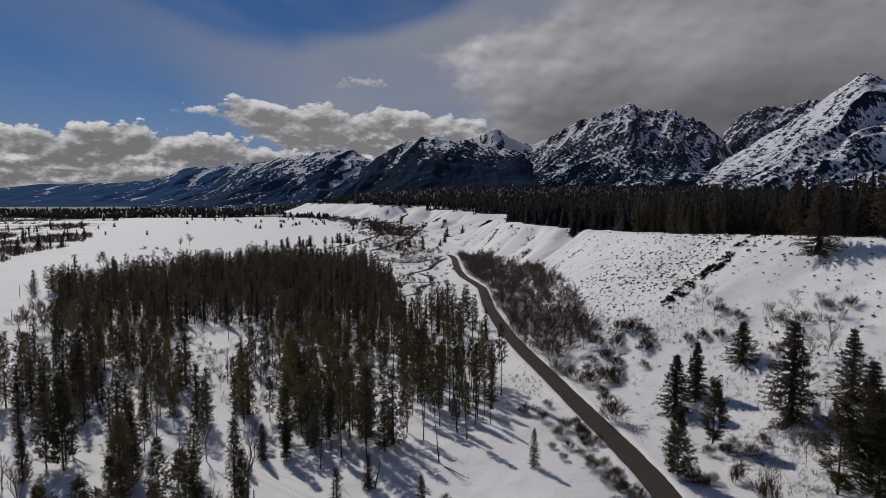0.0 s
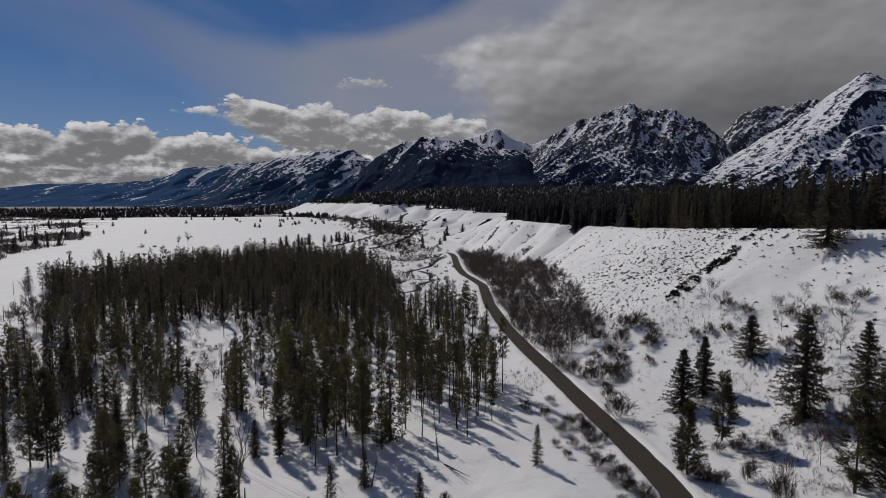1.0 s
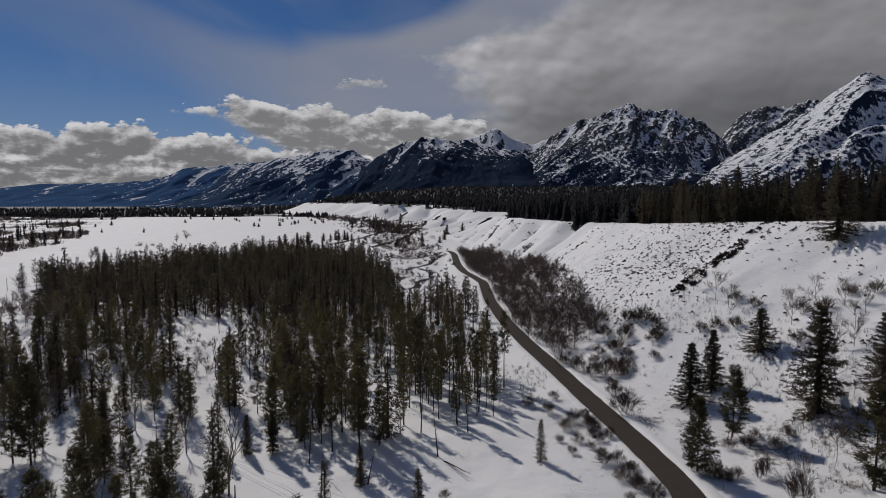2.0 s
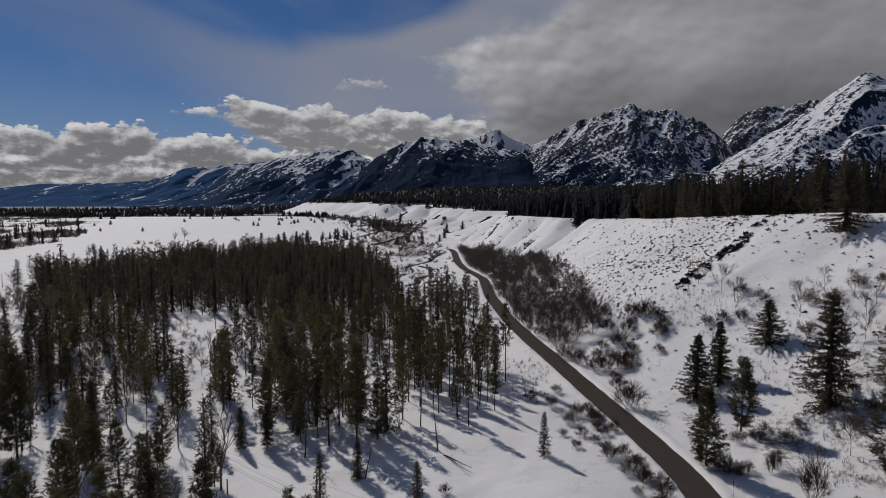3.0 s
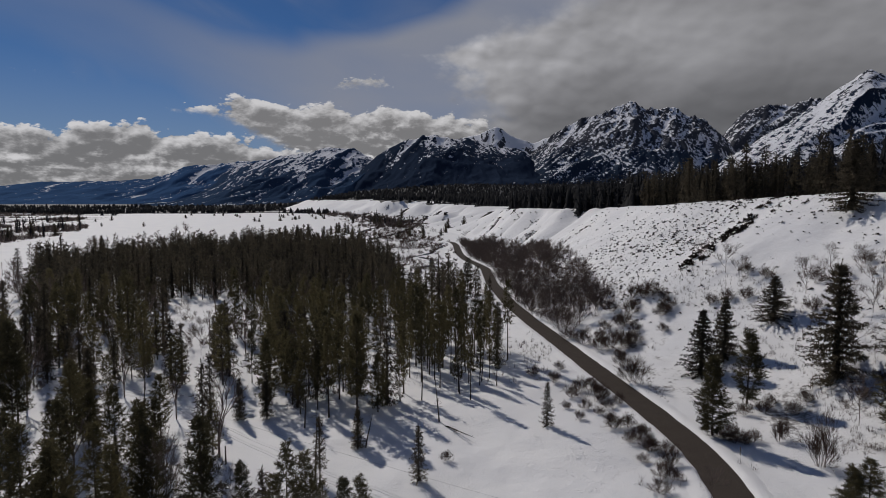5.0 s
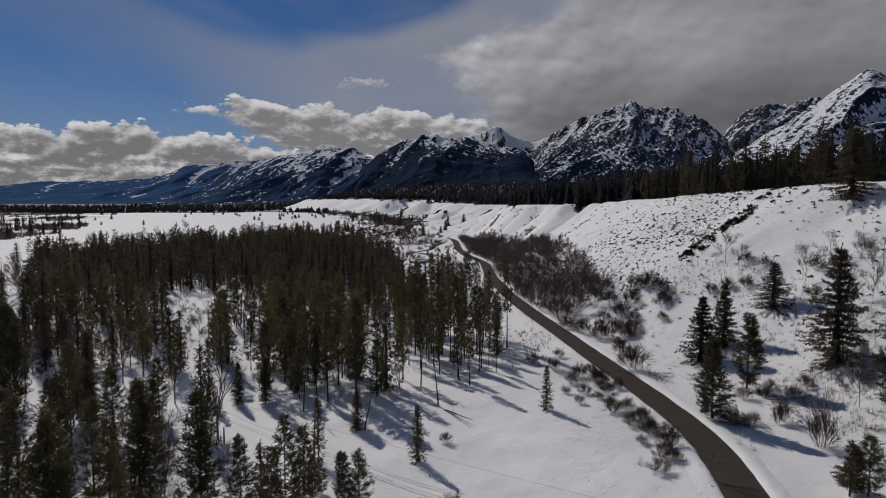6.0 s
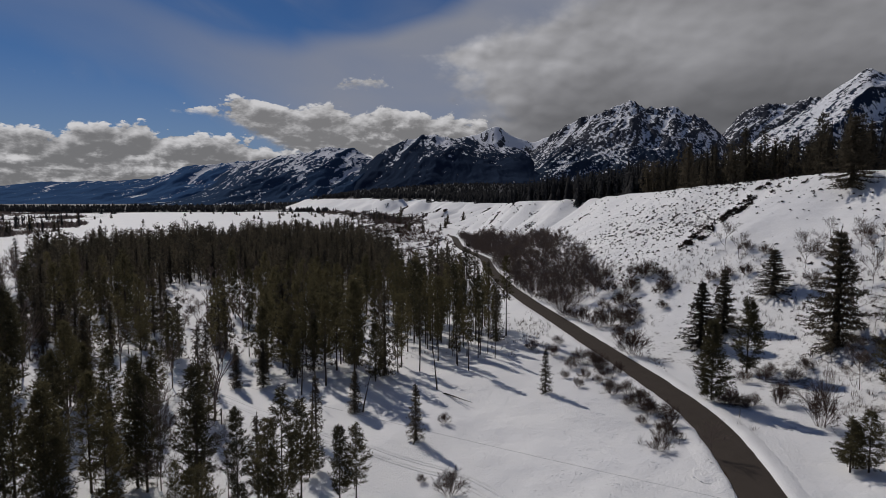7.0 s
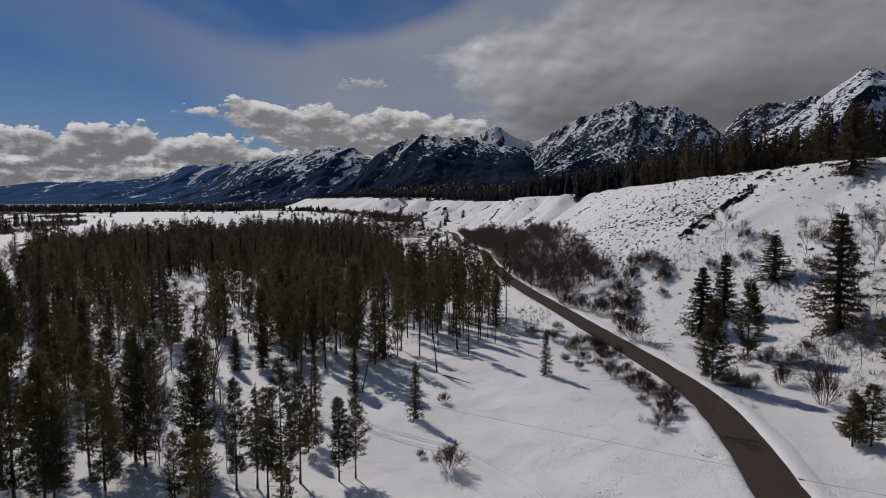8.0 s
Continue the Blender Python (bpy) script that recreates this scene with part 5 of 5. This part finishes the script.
# ---- creek, ski track, wire, marker ----
def ribbon(name, pts, offsets, heights, mat, rough=0.0, step=0.8):
    """A strip that follows the ground along a line of places."""
    p = np.array(pts, float)
    d = np.concatenate([[0], np.cumsum(np.hypot(*np.diff(p, axis=0).T))])
    t = np.arange(0, d[-1], step)
    x, y = np.interp(t, d, p[:, 0]), np.interp(t, d, p[:, 1])
    k = max(3, int(6 / step) | 1)
    for _ in range(2):
        x = np.convolve(np.pad(x, k // 2, "edge"), np.ones(k) / k, "valid")
        y = np.convolve(np.pad(y, k // 2, "edge"), np.ones(k) / k, "valid")
    tx, ty = np.gradient(x), np.gradient(y)
    ln = np.hypot(tx, ty) + 1e-9
    o = np.array(offsets)[None, :] * (1 + rough * fbm(t * 0.12, t * 0 + len(pts), 3, 15)[:, None])
    X, Y = x[:, None] + ty[:, None] / ln[:, None] * o, y[:, None] - tx[:, None] / ln[:, None] * o
    Z = land(X, Y) + np.array(heights)[None, :]
    return mesh_from(name, np.stack([X, Y, Z], -1).reshape(-1, 3), grid_faces(len(t), len(offsets)), mat, True)


water, wn, wb = material("creek_water", 0.12, 0.5)
wn.put(wb.inputs["Base Color"], wn.mix(wn.noise(position(wn), 0.2, 4, 0.6), (0.018, 0.017, 0.014), (0.04, 0.034, 0.028)))
bump(wn, wb, wn.noise(position(wn), 1.2, 4, 0.6), 0.25, 0.05)
CREEKS = (
    ((-60, 500), (-44, 484), (-30, 464), (-19.6, 470), (-9, 494), (1.5, 518)),
    ((-34, 352), (-29, 354), (-23, 352), (-17, 354), (-8, 348), (0, 352)),
    ((-26, 386), (-23.7, 389), (-15, 410), (-9.6, 424), (-4.8, 460), (0, 500)),
    ((-150, 560), (-134, 582), (-119, 604), (-109, 652), (-99, 714), (-94, 805), (-82, 923), (-110, 1100)),
    ((-70, 580), (-64, 612), (-50, 694), (-43, 805), (-42, 911)),
    ((-20, 300), (-12, 310), (-14, 330), (-6, 340), (-8, 380), (-16, 400)),
)
for c in CREEKS:
    w = 1.3 if c[0][1] < 540 else 3.0
    tagged(new("creek", ribbon("creek", c, (-w, 0, w), (0.05, 0.06, 0.05), water, 1.2)), "dark narrow creek winding through the snow", "creek", kind="structure")

TRACK = ((-66, 126), (-61, 122.5), (-54, 119.5), (-46, 115), (-41, 109.5), (-33.6, 103), (-27.5, 98), (-20.7, 92.5), (-17, 89.2), (-13, 86.7), (-9, 83.7), (-5.3, 81.2), (-1.3, 78.7), (3.1, 75.7), (5.9, 72.2), (7.9, 69.2), (9.3, 66), (10, 56), (10, 45))
for side in (-0.75, 0.75):
    off = [side + v for v in (-0.40, -0.24, -0.13, 0.13, 0.24, 0.40)]
    tagged(new("snow_track", ribbon("snow_track", TRACK, off, (-0.02, 0.17, 0.02, 0.02, 0.17, -0.02), SNOW, 0.0, 0.5)), "pressed groove of a vehicle track in the snow", "track", kind="structure")

metal, mn, mb = material("weathered_wire", 0.5, 0.4)
mn.put(mb.inputs["Base Color"], mn.mix(mn.noise(position(mn), 2.0, 3), (0.05, 0.045, 0.04), (0.12, 0.11, 0.10)))
POST = bark_material("weathered_wood", (0.07, 0.055, 0.045), (0.16, 0.13, 0.11))
ends = (Vector((-64, 112, 7.4)), Vector((82, 25.5, 7.4)))
vs, fs = [], []
pts = [ends[0].lerp(ends[1], k / 40) - Vector((0, 0, 1.75 * (1 - (k / 20 - 1) ** 2))) for k in range(41)]
for a, b in zip(pts, pts[1:]):
    tube(vs, fs, a, b, 0.011, 0.011, 4)
line = tagged(new("power_line"), "thin dark wire hanging over the snow", "wire")
part("wire", mesh_from("wire", vs, fs, metal), line)
vs, fs = [], []
m = ends[0].lerp(ends[1], 0.631) - Vector((0, 0, 1.75 * (1 - 0.262 ** 2)))
dv = (ends[1] - ends[0]).normalized()
for k in range(3):
    tube(vs, fs, m + dv * (k * 0.14), m + dv * (k * 0.14 + 0.09), 0.09, 0.05, 7)
part("damper", mesh_from("damper", vs, fs, metal), line, "small grey clamp on the wire")
for e in ends:
    g = ground(e.x, e.y)
    pole = tagged(new("utility_pole"), "weathered wooden pole carrying a wire", "pole", "poles")
    vs, fs = [], []
    tube(vs, fs, (e.x, e.y, g - 0.5), (e.x, e.y, e.z + 0.35), 0.15, 0.10, 8)
    part("post", mesh_from("post", vs, fs, POST), pole)
    vs, fs = [], []
    tube(vs, fs, (e.x, e.y, e.z - 0.12), (e.x, e.y, e.z + 0.02), 0.13, 0.13, 7)
    part("bracket", mesh_from("bracket", vs, fs, metal), pole)
for x, y, h in ((41.4, 93.0, 1.2), (-30.3, 92.5, 2.2), (-0.5, 640, 9), (-211.5, 296.4, 6.5), (-166, 227.6, 6.0), (-129.3, 171.9, 5.5)):
    vs, fs = [], []
    g = ground(x, y)
    tube(vs, fs, (x, y, g - 0.3), (x, y, g + h), 0.06 if h < 2 else 0.13, 0.05 if h < 2 else 0.09, 6)
    tagged(new("post", mesh_from("post", vs, fs, POST)), "plain weathered wooden post standing in snow", "post", "posts")


# a low mound of ploughed snow beside the road
bm = bmesh.new()
bmesh.ops.create_icosphere(bm, subdivisions=5, radius=1.0)
for v in bm.verts:
    k = 1 + 0.22 * noise.fractal(v.co * 1.6, 1.0, 2.0, 4)
    v.co = Vector((v.co.x * 1.5 * k, v.co.y * 1.9 * k, v.co.z * 0.26 * k + 0.05 * noise.noise(v.co * 6)))
for f in bm.faces:
    f.smooth = True
heap = bpy.data.meshes.new("snow_mound")
bm.to_mesh(heap)
bm.free()
heap.materials.append(SNOW)
ob = tagged(new("snow_mound", heap), "low mound of ploughed snow beside the road", "snow mound")
ob.location = (29.3, 75.5, ground(29.3, 75.5) - 0.08)


# old snow, trampled and thawed into crumbs and pits
def crumb(seed):
    r = np.random.default_rng(seed)
    verts, faces = [(0.0, 0.0, 0.16)], []
    for ring, z in ((0.5, 0.11), (1.0, -0.06)):
        for k in range(7):
            a = 2 * math.pi * k / 7 + r.uniform(-0.2, 0.2)
            q = ring * r.uniform(0.7, 1.2)
            verts.append((math.cos(a) * q, math.sin(a) * q, z * r.uniform(0.6, 1.3)))
    for k in range(7):
        e = (k + 1) % 7
        faces.extend(((0, 1 + k, 1 + e), (1 + k, 8 + k, 8 + e), (1 + k, 8 + e, 1 + e)))
    return np.array(verts), np.array(faces)


CRUMBS = [crumb(740 + k) for k in range(4)]
r13 = np.random.default_rng(13)
cy = r13.uniform(60, 112, 5200)
cx = np.interp(cy, (60, 68, 76, 83, 95, 111), (17.5, 18.6, 19.5, 19.8, 22.5, 27.0)) + r13.normal(0, 1, 5200) * np.interp(cy, (60, 80, 112), (4.2, 3.0, 1.2))
ok = (fbm(cx * 0.35, cy * 0.2, 3, 91) > -0.12) & (np.abs(cx - road_x(cy)) > 4.5)
cx, cy = cx[ok], cy[ok]
grove("trampled_snow", [(x, y, z - 0.02, h, w, a, int(k)) for x, y, z, h, w, a, k in zip(cx, cy, land(cx, cy), r13.uniform(0.12, 0.40, len(cx)), r13.uniform(0.10, 0.34, len(cx)), r13.uniform(0, 6.28, len(cx)), r13.integers(0, 4, len(cx)))], CRUMBS, SNOW, "old trampled snow broken into small crumbs")


def snag(x, y, h, lean, bearing, boughs, seed):
    """A dead conifer: a bare leaning trunk with broken stubs."""
    r = np.random.default_rng(seed)
    root = tagged(new("dead_tree"), "bare dead conifer trunk with broken stubs, leaning in snow", "tree", "dead trees")
    d = np.array((math.sin(bearing) * math.sin(lean), math.cos(bearing) * math.sin(lean), math.cos(lean)))
    vs, fs = [], []
    for k in range(5):
        p, q = d * h * k / 5 - (0, 0, 0.3 if k == 0 else 0), d * h * (k + 1) / 5
        tube(vs, fs, p, q, 0.13 * (1 - k / 6), 0.13 * (1 - (k + 1) / 6), 7)
    for k in range(boughs):
        p = d * h * r.uniform(0.25, 0.97)
        a, ln = r.uniform(0, 6.28), r.uniform(0.3, 1.1)
        e = p + np.array((math.cos(a) * ln, math.sin(a) * ln, r.uniform(-0.4, 0.2) * ln))
        tube(vs, fs, p, e, 0.025, 0.008, 3)
        for j in range(3):
            f = p + (e - p) * r.uniform(0.4, 1.0)
            tube(vs, fs, f, f + r.normal(0, 0.18, 3), 0.010, 0.004, 3)
    part("trunk", mesh_from("trunk", vs, fs, BARK), root)
    root.location = (x, y, ground(x, y))


for x, y, h, lean, bearing, boughs, seed in ((-11.5, 97.3, 5.2, 0.22, 1.3, 14, 1), (-0.7, 106.8, 8.0, 0.10, -1.4, 24, 2), (-0.2, 105.6, 8.0, 1.52, 2.5, 16, 3), (-16.8, 87.5, 9.5, 0.05, 2.0, 40, 4),
                                             (-22.0, 104.0, 9.0, 0.10, 0.4, 30, 5), (-4.0, 118.0, 11.0, 0.06, 2.4, 30, 6), (3.0, 121.0, 10.0, 0.12, -0.8, 26, 7), (7.5, 128.0, 11.0, 0.07, 1.0, 26, 8), (-47.5, 104.5, 8.0, 0.04, 0.0, 30, 9)):
    snag(x, y, h, lean, bearing, boughs, seed)


# bare earth at the road's lip
SOIL = soil_material()
for x, y, rx, ry, h in ((31.2, 76.6, 0.5, 1.3, 0.22), (31.0, 78.6, 0.35, 0.9, 0.2)):
    bm = bmesh.new()
    bmesh.ops.create_icosphere(bm, subdivisions=3, radius=1.0)
    for v in bm.verts:
        k = 1 + 0.45 * noise.fractal(v.co * 2.0 + Vector((x, y, 0)), 0.9, 2.0, 4)
        v.co = Vector((v.co.x * rx * k, v.co.y * ry * k, v.co.z * h * k))
    lump = bpy.data.meshes.new("earth_bank")
    bm.to_mesh(lump)
    bm.free()
    lump.materials.append(SOIL)
    ob = tagged(new("earth_bank", lump), "small bank of bare brown earth at the road's edge", "earth bank", kind="structure")
    ob.location = (x, y, ground(x, y) + 0.02)
